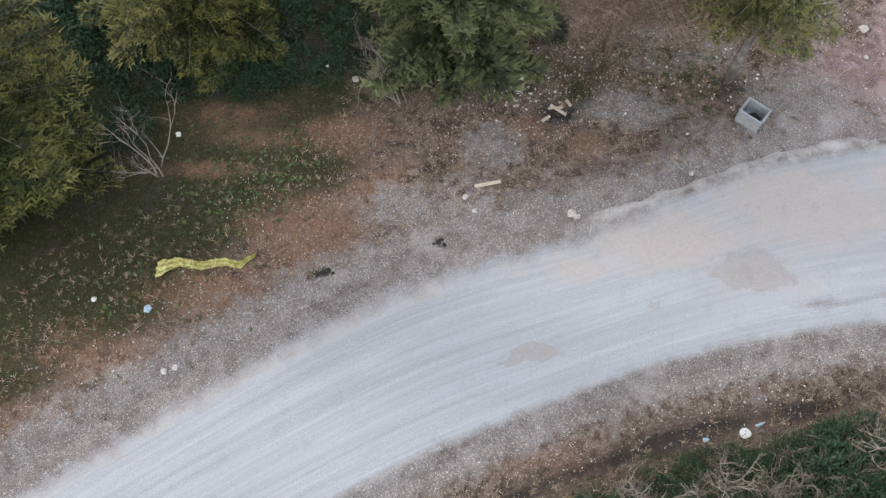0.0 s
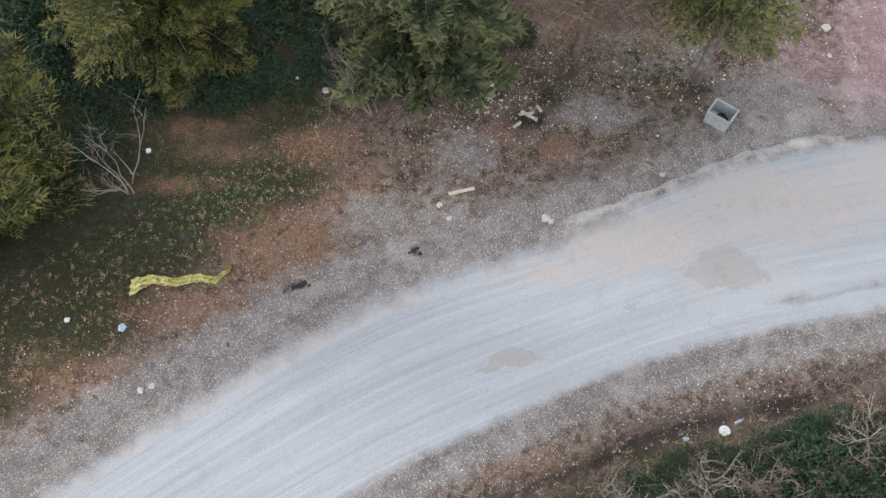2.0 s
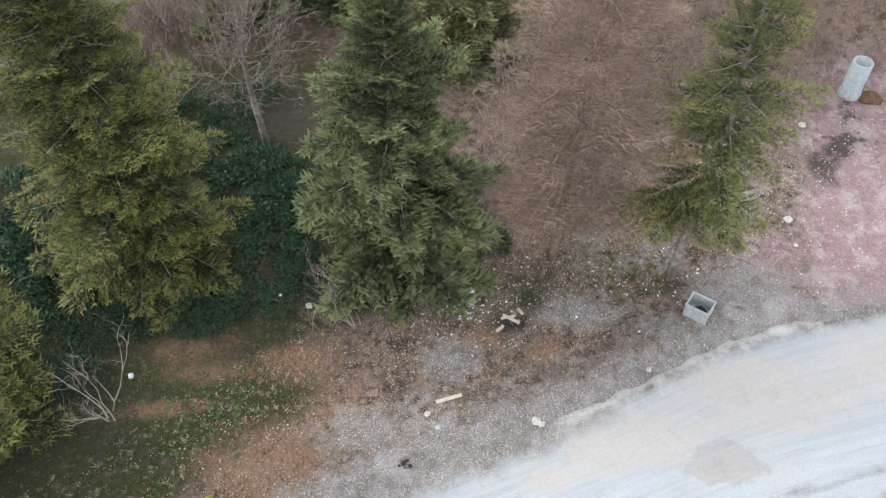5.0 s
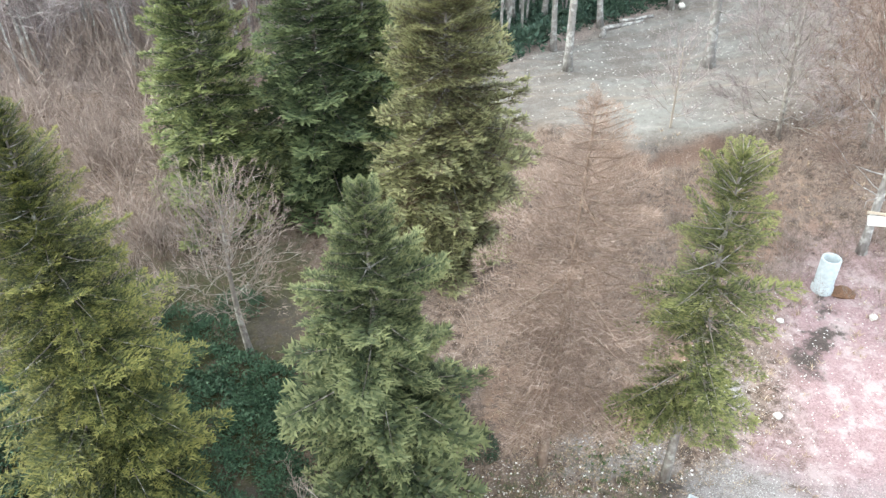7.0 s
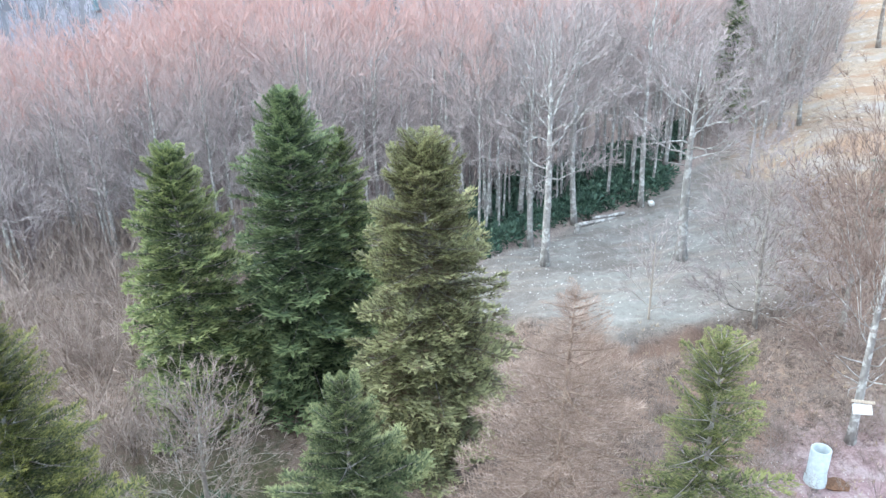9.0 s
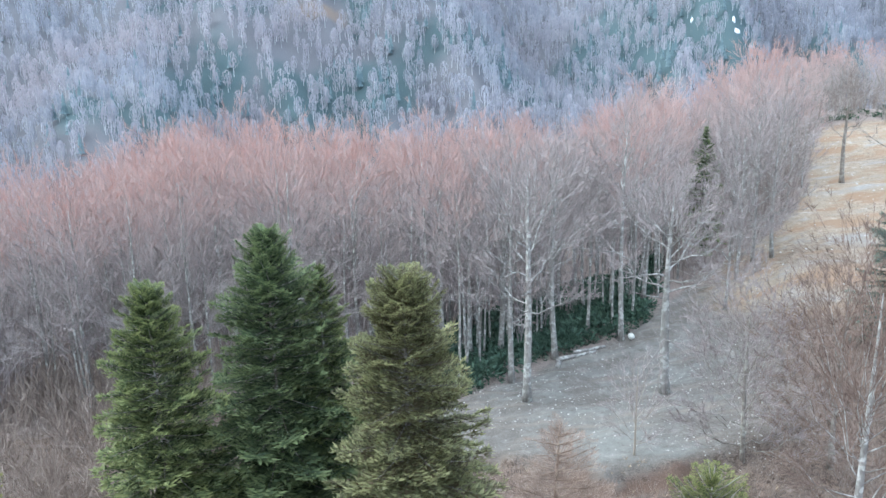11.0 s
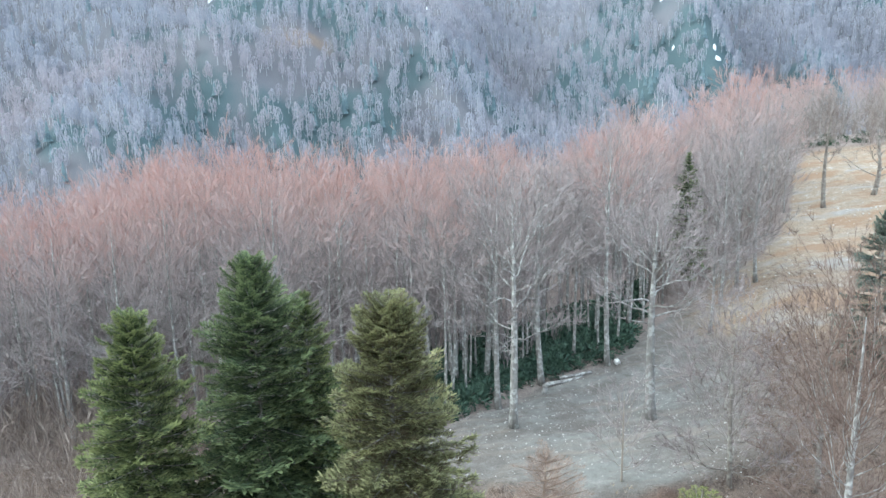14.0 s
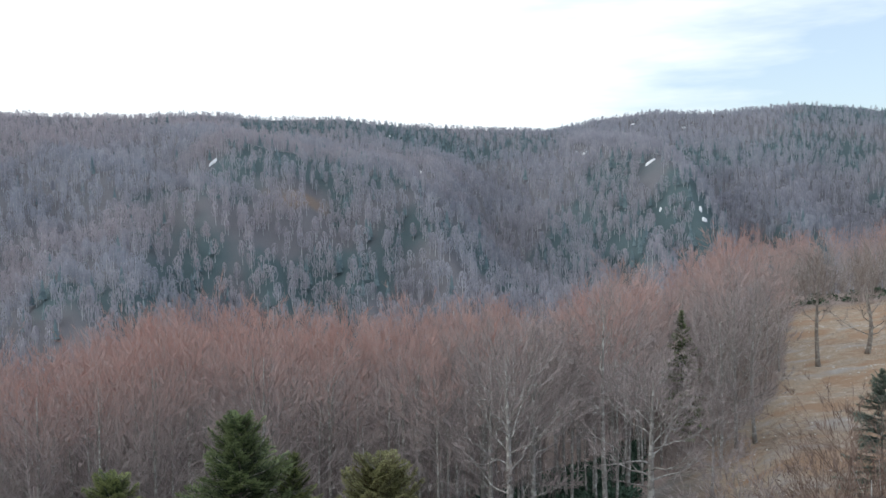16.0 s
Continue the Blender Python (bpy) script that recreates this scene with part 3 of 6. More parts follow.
def build_ground():
    az = np.concatenate([np.arange(-70, 70, 0.48), np.arange(70, 290, 4.0)])
    rad = [0.6, 1.2]
    while rad[-1] < 2700:
        rad.append(rad[-1] * 1.018 + 0.02)
    rad = np.array(rad + [3200, 3900, 4700])
    A, R_ = np.meshgrid(np.radians(az), rad)
    x, y = R_ * np.sin(A), R_ * np.cos(A)
    z = land(x, y)
    n, k = len(rad), len(az)
    verts = np.stack([x, y, z], -1).reshape(-1, 3)
    i, j = np.meshgrid(np.arange(n - 1), np.arange(k), indexing="ij")
    a, b = i * k + j, i * k + (j + 1) % k
    c, d = (i + 1) * k + (j + 1) % k, (i + 1) * k + j
    tris = np.concatenate([np.stack([a, b, c], -1).reshape(-1, 3), np.stack([a, c, d], -1).reshape(-1, 3)])
    centre = len(verts)
    verts = np.vstack([verts, [[0, 0, gz(0, 0)]]])
    ring = np.arange(k)
    tris = np.vstack([tris, np.stack([np.full(k, centre), (ring + 1) % k, ring], -1)])
    me = mesh_from("ground", verts, tris, True)
    X, Y = verts[:, 0], verts[:, 1]
    r, deg = np.hypot(X, Y), np.degrees(np.arctan2(X, Y))
    u, l = upper_edge(X), lower_edge(X)
    near = smooth(75, 50, r)
    off = Y - u
    forest = np.interp(deg, FOREST_A, FOREST_R)
    masks = {
        "gravel": np.maximum(np.maximum(1.25 * np.exp(-np.clip(off - 0.2, 0, None) / 1.2) * (off > -1.2), 1.2 * np.exp(-np.clip(l - Y - 0.1, 0, None) / 0.6) * (l - Y > -1.2)), blobs(X, Y, [(-1.8, 12.5, 1.7, 1.0, .9), (1.0, 14.8, 1.2, 1.0, .9), (5.6, 16.4, 1.8, .9, .9), (0.0, 13.4, 1.2, .7, .6), (8.6, 18.6, 1.6, 1.2, .75), (6.6, 19.4, 1.4, .9, .7), (3.6, 13.4, 2.2, .6, .6), (7.5, 14.3, 2.4, .5, .7), (8.2, 6.9, 6, .8, .35), (7.2, 18.4, 2.2, .8, .62), (12.6, 21.5, 1.0, 1.6, .7), (11.4, 17.0, 2.6, 1.3, 1.0), (8.4, 15.6, 2.0, .9, .8)])) * near,
        "rust": blobs(X, Y, [(-4.6, 11.5, 2.0, 1.5, 1.1), (-6.9, 9.4, 2.6, 1.1, .9), (-10, 7.4, 3, 1.0, .7), (-13, 5.2, 3, .9, .6), (-2.6, 12.9, 1.4, 1.0, .8), (-2.4, 13.6, 1.2, .8, .6), (-3.6, 15.2, 1.8, .8, .9), (-8.4, 13.8, 1.9, .4, .75), (-6.6, 15.0, 2.2, .45, .72), (-6.2, 11.9, 1.0, .6, .7), (4.1, 15.0, .9, .6, .8), (2.2, 15.6, 1.0, .6, .7), (5.6, 21.5, 2.2, 2.4, .75), (-9.5, 7.8, 4, .9, .45), (-12, 5.6, 3, .8, .45), (-7.5, 16.0, 2.0, .8, .6), (0.5, 14.6, 1.6, 1.2, .45), (8, 19.4, 3, 1.5, .45), (11.5, 23.2, 1.2, 1.2, .6), (15.8, 21.2, .5, .8, .7), (19.3, 26.4, .6, .3, .6), (9, 20.8, 2, 1.6, .5), (2, 4.8, 3, .7, .5), (17, 31, 5, 5, .45), (13, 3, 3, 2, .5)]),
        # green growth; its wide left part also paints in the verge's shade
        "green": np.maximum(blobs(X, Y, [(-8.2, 14.3, 2.8, 2.2, .8), (-10.5, 16.5, 3, 2, .8), (-6, 16.6, 2.4, 1.2, .7), (-1.5, 18, 2.5, 1, .6), (-9.5, 11.5, 2.4, 1.6, .6), (-5.8, 13.2, 1.6, .9, .5), (-5, 18, 3.6, 1.8, .62), (-12, 9, 3, 1.6, .55), (4.2, 17.6, 1.4, .7, .5), (6.8, 18.4, 1.4, 1.0, .5), (-14, 6.5, 3, 1.2, .5), (1.2, 18.2, 1.4, .8, .52), (-11, 19, 5, 5, .6), (9, 3.4, 4.8, 1.9, 1.4), (12, 4.8, 2.2, 1.1, 1.3), (5, 3.2, 2.2, 1.1, 1.3), (7, 15.9, .7, .8, .7), (4.0, 16.9, 1.2, .6, .7), (-6.8, 13.0, 1.2, .8, .8), (-9.5, 12.3, 1.8, 1.0, .95), (-10.5, 10.2, 1.8, 1.0, .9)]), np.maximum(0.78 * smooth(-5.5, -9.0, X) * smooth(1.2, 3.0, off), 0.72 * smooth(2.5, 4.2, off) * smooth(-1.5, -4.5, X)) * smooth(40, 30, r)),
        "pink": np.maximum(0.85 * smooth(11.5, 15.5, X - 0.35 * (Y - 18)) * smooth(14.5, 17.5, Y) * smooth(34, 24, Y) * smooth(40, 26, X), blobs(X, Y, [(13.2, 18.4, 1.6, 1.4, .7)])),
        "field": 0.95 * smooth(-1.0, 1.0, Y - np.interp(X, [-5, 4, 9, 14, 20, 28, 40], [46, 44, 41.5, 37.8, 38.4, 40, 44])) * smooth(2, 8, X) * smooth(1.5, -1.5, r - forest) * smooth(34, 24, deg + 0.12 * (r - 60)),
        "tan": (0.8 + 0.3 * value_noise(r * 0.16 + 2 * value_noise(X * 0.03, Y * 0.03), deg * 0.1)) * smooth(24, 30, deg + 0.14 * (r - 70)) * smooth(60, 70, r) * smooth(4, -3, r - forest) * smooth(200, 160, r),
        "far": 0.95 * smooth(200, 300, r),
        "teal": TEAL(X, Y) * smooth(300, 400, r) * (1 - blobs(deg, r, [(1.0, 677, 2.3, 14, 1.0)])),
        "clearing": blobs(deg, r, [(1.0, 677, 2.0, 12, 1.2), (-1.2, 700, 1.6, 7, .7)]) * smooth(300, 400, r),
        "wood": np.maximum(0.9 * smooth(-3, 2, r - forest), 0.2 * smooth(28, 34, r) * smooth(3, -2, X) * (r < 62)),
        "bank": 1.1 * np.exp(-((Y + 0.35 - np.interp(X, [-5, 4, 9, 14, 20, 28, 40], [44, 43.5, 41, 37.6, 38.2, 40, 44])) / 0.5) ** 2) * smooth(11, 13, X) * smooth(21, 18, X),
        # ash, stains and ditch, plus the left verge's shade put into soil colour
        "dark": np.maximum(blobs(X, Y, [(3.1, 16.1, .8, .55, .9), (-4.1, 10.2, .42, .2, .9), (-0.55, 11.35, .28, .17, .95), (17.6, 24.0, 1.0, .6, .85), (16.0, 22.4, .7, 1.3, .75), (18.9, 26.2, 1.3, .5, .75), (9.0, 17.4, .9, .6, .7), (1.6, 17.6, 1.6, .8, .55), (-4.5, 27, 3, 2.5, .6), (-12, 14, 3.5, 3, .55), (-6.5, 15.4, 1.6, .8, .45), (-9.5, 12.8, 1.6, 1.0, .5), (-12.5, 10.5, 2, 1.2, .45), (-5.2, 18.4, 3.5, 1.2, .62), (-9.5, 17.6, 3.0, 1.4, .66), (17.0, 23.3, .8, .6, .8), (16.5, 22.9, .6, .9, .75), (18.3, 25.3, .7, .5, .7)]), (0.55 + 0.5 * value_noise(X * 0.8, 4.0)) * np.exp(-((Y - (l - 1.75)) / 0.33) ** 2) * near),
    }
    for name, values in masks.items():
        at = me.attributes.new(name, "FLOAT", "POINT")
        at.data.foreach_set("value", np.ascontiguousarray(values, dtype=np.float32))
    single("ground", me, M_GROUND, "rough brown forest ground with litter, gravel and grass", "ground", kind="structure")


def build_road():
    xs, vs = np.arange(-60, 60.01, 0.25), np.linspace(-0.06, 1.06, 49)
    X, V = np.meshgrid(xs, vs, indexing="ij")
    Y = lower_edge(X) * (1 - V) + upper_edge(X) * V
    ruts = 0.03 * value_noise(X * 0.12, V * 9) + 0.012 * value_noise(X * 0.8, V * 22)
    ragged = 0.02 * fbm(X * 1.9, V * 3, 5) + 0.012 * value_noise(X * 0.5, 2.0)
    shape = smooth(-0.06, 0.06, V + ragged * (V < 0.5)) * smooth(1.06, 0.94, V + ragged * (V > 0.5))
    Z = -0.17 + 0.25 * shape + ruts * shape + 0.03 * fbm(X * 0.7, Y * 0.7, 2) + 0.05 * (1 - (2 * V - 1) ** 2)
    Z = Z + 0.08 * land(X, Y)
    n, k = X.shape
    i, j = np.meshgrid(np.arange(n - 1), np.arange(k - 1), indexing="ij")
    a, b, c, d = i * k + j, (i + 1) * k + j, (i + 1) * k + j + 1, i * k + j + 1
    tris = np.concatenate([np.stack([a, b, c], -1).reshape(-1, 3), np.stack([a, c, d], -1).reshape(-1, 3)])
    me = mesh_from("road", np.stack([X, Y, Z], -1).reshape(-1, 3), tris, True)
    uv = me.uv_layers.new(name="uv")
    flat = np.stack([X, V * 7], -1).reshape(-1, 2)
    uv.data.foreach_set("uv", flat[tris.ravel()].astype(np.float32).ravel())
    x, y, v = X.ravel(), Y.ravel(), V.ravel()
    masks = {
        "mud": blobs(x, y, [(8.9, 10.6, 1.5, .8, .8), (2.3, 7.85, .85, .34, .85), (1.5, 7.5, .6, .16, .6), (5.8, 9.4, .5, .2, .6), (-0.4, 4.9, 1.6, .3, .45), (0.4, 5.1, 1.0, .3, .5)]),
        "cream": np.maximum(blobs(x, y, [(6.5, 11.6, 3.2, 1.3, .95), (11, 12.8, 4, 1.7, .95), (15.5, 13.6, 4, 2, .9), (3.0, 10.6, 2.4, .7, .7), (9.5, 10.4, 2.4, .9, .6), (-9.5, 4.6, 3, .5, .5)]), 0.5 * smooth(0.70, 0.80, v) * smooth(0.92, 0.84, v) * smooth(2, -1, x)),
        "edge": 1.5 * np.maximum(smooth(0.74, 0.99, v) * smooth(9, 2, x), np.maximum(smooth(0.87, 0.99, v), smooth(0.13, 0.01, v))) + 0.6 * smooth(0.03, 0.0, np.abs(v - 0.19 - 0.02 * value_noise(x * 0.6, 1))) * smooth(8.5, 11, x),
    }
    masks["ridge"] = 0.75 * np.exp(-((v - np.interp(x, [3, 7, 11, 16], [0.97, 0.99, 0.98, 0.97])) / 0.075) ** 2) * smooth(2.0, 5, x) * smooth(16, 12, x)
    for name, values in masks.items():
        at = me.attributes.new(name, "FLOAT", "POINT")
        at.data.foreach_set("value", np.ascontiguousarray(values, dtype=np.float32))
    single("road", me, M_ROAD, "curving pale grey gravel road with wheel tracks and muddy patches", "road", kind="structure")


build_ground()
build_road()
# ---- trees ----
def bare_tree(name, rnd, height, radius, fork, spread, sides=7, limbs=12, kids=5, tufts=5, fan=8, twig=0.8, twig_width=0.03, lean=(0, 0), gnarl=0.10, low_limbs=0, tubes=1, crooked=0.02, droop=0.0, bough=0.36, wild=0.85):
    """Trunk with its limbs as one shape, branches and fine twigs as another. The limbs end on a rounded crown.
    fork: where the crown begins, as a part of the height. tubes: how many orders of branch are round."""
    wood, fuzz = Shape(), Shape()
    axis, steps = [], 10
    bend = Vector((rnd.uniform(-1, 1), rnd.uniform(-1, 1), 0)) * crooked * height
    for i in range(steps + 1):
        s = i / steps
        axis.append(Vector((lean[0] * s + bend.x * math.sin(3.1 * s), lean[1] * s + bend.y * math.sin(4.2 * s), -0.25 + s * height * 0.93)))
    rads = [radius * (1.35 if i == 0 else 1.0) * (1 - 0.95 * (i / steps) ** 1.25) + 0.010 for i in range(steps + 1)]
    wood.tube(axis, rads, sides)

    def on_axis(s):
        s = min(max(s, 0.0), 1.0)
        k = min(int(s * steps), steps - 1)
        return axis[k].lerp(axis[k + 1], s * steps - k)

    def tuft(p, d, size):
        """Twigs that fan out and upwards from one point."""
        for i in range(fan):
            td = (d + spray_random(rnd, 0.73 * wild) + Vector((0, 0, 0.22 - droop))).normalized() * size * rnd.uniform(0.55, 1.2)
            fuzz.blade(p + d * size * rnd.uniform(-0.45, 0.2), td, twig_width, td.cross(spray_random(rnd)).normalized())

    def grow(p, tip, rad, level):
        way = tip - p
        length = way.length
        if level <= tubes:
            n = 5 if level == 1 else 3
            pts = [p.copy()]
            for i in range(1, n + 1):
                u = i / n
                pts.append(p + way * u + Vector((0, 0, -0.10 * length * math.sin(math.pi * u))) + spray_random(rnd, gnarl * length * (0.6 if i < n else 0.2)))
            wood.tube(pts, [max(rad * (1 - 0.82 * i / n), 0.008) for i in range(n + 1)], 5 if level == 1 and sides > 7 else 3, cap=False)
        else:
            n = 1
            pts = [p, tip]
            if level == 2:
                fuzz.spike(p, way, max(rad * 2, twig_width * 1.5))
            else:
                fuzz.blade(p, way, twig_width * 1.3, way.cross(spray_random(rnd)).normalized())
        d = way.normalized()
        if level >= 3:
            tuft(tip, d, twig)
            return
        count = kids if level == 1 else tufts
        for i in range(count):
            u = (0.22 + 0.78 * (i + rnd.random()) / count)
            k = min(int(u * n), n - 1)
            at = pts[k].lerp(pts[k + 1], u * n - k)
            outward = Vector((at.x - axis[5].x, at.y - axis[5].y, 0))
            outward = outward.normalized() if outward.length > 0.05 else spray_random(rnd)
            nd = (d * 0.75 + outward * 0.15 + spray_random(rnd, wild) + Vector((0, 0, 0.30 - droop))).normalized()
            grow(at, at + nd * length * (0.62 - 0.22 * u) * rnd.uniform(0.7, 1.25), rad * 0.5, level + 1)
        tuft(pts[-1], d, twig)

    base, top = fork * height, height * 0.97
    middle, half = base + 0.42 * (top - base), 0.58 * (top - base)
    for i in range(limbs):
        f = (i + rnd.random() * 0.8) / limbs
        phi = math.radians(-42 + 128 * f ** 0.9)
        a = i * 2.4 + rnd.uniform(-0.5, 0.5)
        reach = spread * math.cos(phi) * rnd.uniform(0.75, 1.15)
        z = middle + half * math.sin(phi) * rnd.uniform(0.94, 1.04)
        centre = on_axis(z / (height * 0.93))
        tip = Vector((centre.x + reach * math.cos(a), centre.y + reach * math.sin(a), z))
        start = min(base + (z - base) * rnd.uniform(0.30, 0.55), 0.86 * height)
        start = min(start, z - 0.5 * reach)
        start = max(start, base * rnd.uniform(0.9, 1.0))
        grow(on_axis(start / (height * 0.93)), tip, radius * bough * (1.15 - start / height), 1)
    for i in range(low_limbs):
        a = rnd.uniform(0, 6.283)
        h = rnd.uniform(0.25, fork) * height
        p = on_axis(h / (height * 0.93))
        tip = p + Vector((math.cos(a), math.sin(a), rnd.uniform(-0.1, 0.5))) * spread * rnd.uniform(0.35, 0.7)
        way = tip - p
        pts = [p + way * u + spray_random(rnd, 0.08 * way.length) * u for u in (0, .3, .6, 1)]
        wood.tube(pts, [radius * 0.2, radius * 0.14, 0.02, 0.01], 3, cap=False)
        tuft(tip, way.normalized(), twig)
        tuft(pts[2], way.normalized(), twig)
    return wood.mesh(name + "_trunk", True), fuzz.mesh(name + "_crown")


def fir_bough(rnd, twigs=13, step=0.036, long=0.085, wide=0.040, bend=0.16, angle=50.0, width=0.44):
    """One flat bough of unit length along x: side twigs in a herringbone, each set with short needle sprays."""
    v, f, tip = [], [], []

    def spine(u):
        return np.array([u, 0.03 * math.sin(5 * u + 1), -0.14 * u + bend * u * u])

    def blade(p, d, w, value):
        side = np.cross(d, np.array([rnd.uniform(-.5, .5), rnd.uniform(-.5, .5), 1.0]))
        side = side / (np.linalg.norm(side) + 1e-9) * w * 0.5
        s = len(v)
        v.extend([p - side, p + side, p + d])
        f.append((s, s + 1, s + 2))
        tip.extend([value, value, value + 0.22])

    def twig(start, d, length, u):
        n = max(3, int(length / step))
        across = np.cross(d, (0, 0, 1.0))
        for k in range(n):
            w = (k + 0.5) / n
            p = start + d * length * w + np.array([0, 0, -0.10 * length * w * w])
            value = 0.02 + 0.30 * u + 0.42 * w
            for way in (-1, 1):
                nd = d * rnd.uniform(0.55, 1.0) + across * way * rnd.uniform(0.35, 0.8) + np.array([0, 0, rnd.uniform(0.0, 0.55)])
                blade(p, nd / np.linalg.norm(nd) * long * rnd.uniform(0.75, 1.3), wide * rnd.uniform(0.8, 1.2), value + rnd.uniform(-.08, .08))

    for j in range(twigs):
        u = 0.14 + 0.84 * j / (twigs - 1)
        for way in (-1, 1):
            a = math.radians(angle + rnd.uniform(-9, 9))
            length = (width * (1 - u) ** 0.7 * min(1.0, 0.35 + 2.2 * u) + 0.07) * rnd.uniform(0.75, 1.15)
            d = np.array([math.cos(a), way * math.sin(a), rnd.uniform(-0.16, 0.10)])
            twig(spine(u), d / np.linalg.norm(d), length, u)
    twig(spine(0.9), np.array([0.97, 0.0, 0.2]), 0.14, 1.0)
    return np.array(v), np.array(f), np.array(tip, np.float32)


def set_boughs(boughs, rows):
    """Joins boughs: rows of start, yaw, pitch, roll, length, breadth and which bough."""
    vs, fs, ts, base = [], [], [], 0
    for start, yaw, pitch, roll, length, broad, k in rows:
        v, f, tip = boughs[k] if k >= 0 else COARSE[-1 - k]
        m = np.array(Euler((roll, -pitch, yaw), "XYZ").to_matrix())
        vs.append((v * (length, length * broad, length)) @ m.T + np.array(start))
        fs.append(f + base)
        ts.append(tip)
        base += len(v)
    return np.concatenate(vs), np.concatenate(fs), np.concatenate(ts)


rnd = random.Random(61)
BOUGHS = [fir_bough(rnd, bend=b) for b in (0.06, 0.14, 0.22, 0.30)]
FINE = [fir_bough(rnd, twigs=15, step=0.028, long=0.058, wide=0.0215, bend=b) for b in (0.06, 0.14, 0.22, 0.30)]
COARSE = [fir_bough(rnd, twigs=11, step=0.048, long=0.105, wide=0.048, bend=b) for b in (0.06, 0.16, 0.26)]
THIN = [fir_bough(rnd, twigs=11, step=0.032, long=0.07, wide=0.026, bend=b, width=0.36) for b in (-0.05, 0.06, 0.14)]
LARCH = [fir_bough(rnd, twigs=12, step=0.050, long=0.13, wide=0.0100, bend=b, angle=40, width=0.44) for b in (-0.06, 0.02, 0.10)]


def conifer(rnd, height, reach, boughs, low=0.07, whorl=0.62, gap=0.0, lean=(0, 0), taper=0.7, count=6, down=22.0, up=48.0, broad=1.0, stem=0.0115, ragged=0.16, skirt=0.8, inner=0):
    """Trunk with its branches, and the boughs on it: lower ones sag, upper ones reach upwards."""
    wood, rows = Shape(), []

    def axis(z):
        s = z / height
        return Vector((lean[0] * s, lean[1] * s, z))

    n = 12
    wood.tube([axis(-0.3 + (height + 0.2) * i / n) for i in range(n + 1)], [stem * height * (1 - i / n) ** 0.9 + 0.012 for i in range(n + 1)], 8)
    z, turn = low * height, 0.0
    while z < height - 0.18:
        s = z / height
        length = reach * ((1 - s) / (1 - low)) ** taper * (skirt + (1 - skirt) * min(1.0, (s - low) / 0.24)) + 0.16
        turn += 0.55 + rnd.uniform(-0.1, 0.1)
        k = count
        for b in range(k):
            if rnd.random() < gap * (1.2 - 0.8 * s):
                continue
            yaw = turn + 6.283 * b / k + rnd.uniform(-0.3, 0.3)
            pitch = math.radians(-down + (down + up) * s ** 1.7 + rnd.uniform(-9, 9))
            L = length * rnd.uniform(1 - 1.6 * ragged, 1 + ragged)
            start = axis(z + rnd.uniform(-0.5, 0.5) * whorl * (1 - s))
            out = Vector((math.cos(yaw), math.sin(yaw), 0))
            rows.append((start, yaw, pitch, rnd.uniform(-0.28, 0.28), L, broad * rnd.uniform(0.85, 1.2), rnd.randrange(len(boughs))))
            end = start + (out * math.cos(pitch) + Vector((0, 0, math.sin(pitch)))) * L
            wood.tube([start, start.lerp(end, 0.5) - Vector((0, 0, 0.035 * L)), end], [0.012 + 0.009 * L, 0.008 + 0.005 * L, 0.005], 3, cap=False)
        for b in range(inner):
            yaw = rnd.uniform(0, 6.283)
            rows.append((axis(z + rnd.uniform(-0.3, 0.3)), yaw, math.radians(35 + 25 * s), rnd.uniform(-0.3, 0.3), max(0.35, 0.42 * length) * rnd.uniform(0.8, 1.2), 1.0, -1 - rnd.randrange(len(COARSE))))
        z += whorl * (1.2 - 0.86 * s) * rnd.uniform(0.88, 1.12)
    for q in range(5):
        rows.append((axis(height - 0.28 - 0.02 * q), q * 1.257, math.radians(62), 0.0, 0.34, 0.9, q % len(boughs)))
    rows.append((axis(height - 0.40), 0.0, math.radians(88), 0.0, 0.46, 0.6, 0))
    return wood, set_boughs(boughs, rows)


def fir(x, y, top, label, material, seed, reach, group="", turn=0.0, bark=M_FIRBARK, boughs=BOUGHS, **more):
    z = gz(x, y)
    wood, (v, f, tip) = conifer(random.Random(seed), top - z, reach, boughs, **more)
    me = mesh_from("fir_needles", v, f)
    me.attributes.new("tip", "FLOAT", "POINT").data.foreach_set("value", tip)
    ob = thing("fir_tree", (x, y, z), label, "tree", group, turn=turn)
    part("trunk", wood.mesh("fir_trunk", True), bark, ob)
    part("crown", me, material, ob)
    return ob


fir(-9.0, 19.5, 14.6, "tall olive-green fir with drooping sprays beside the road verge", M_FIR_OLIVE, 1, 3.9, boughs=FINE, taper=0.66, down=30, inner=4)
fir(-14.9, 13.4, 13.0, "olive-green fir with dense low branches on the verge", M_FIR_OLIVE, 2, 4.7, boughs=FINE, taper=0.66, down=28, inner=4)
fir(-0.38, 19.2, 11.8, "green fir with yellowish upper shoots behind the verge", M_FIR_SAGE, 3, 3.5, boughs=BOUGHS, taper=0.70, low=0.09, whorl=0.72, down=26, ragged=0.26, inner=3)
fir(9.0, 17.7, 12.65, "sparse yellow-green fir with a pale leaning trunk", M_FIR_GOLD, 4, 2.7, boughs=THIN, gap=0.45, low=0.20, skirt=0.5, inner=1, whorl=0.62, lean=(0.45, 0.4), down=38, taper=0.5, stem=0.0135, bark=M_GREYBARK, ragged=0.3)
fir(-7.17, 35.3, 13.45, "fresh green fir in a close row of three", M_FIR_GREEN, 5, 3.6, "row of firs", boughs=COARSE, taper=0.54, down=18)
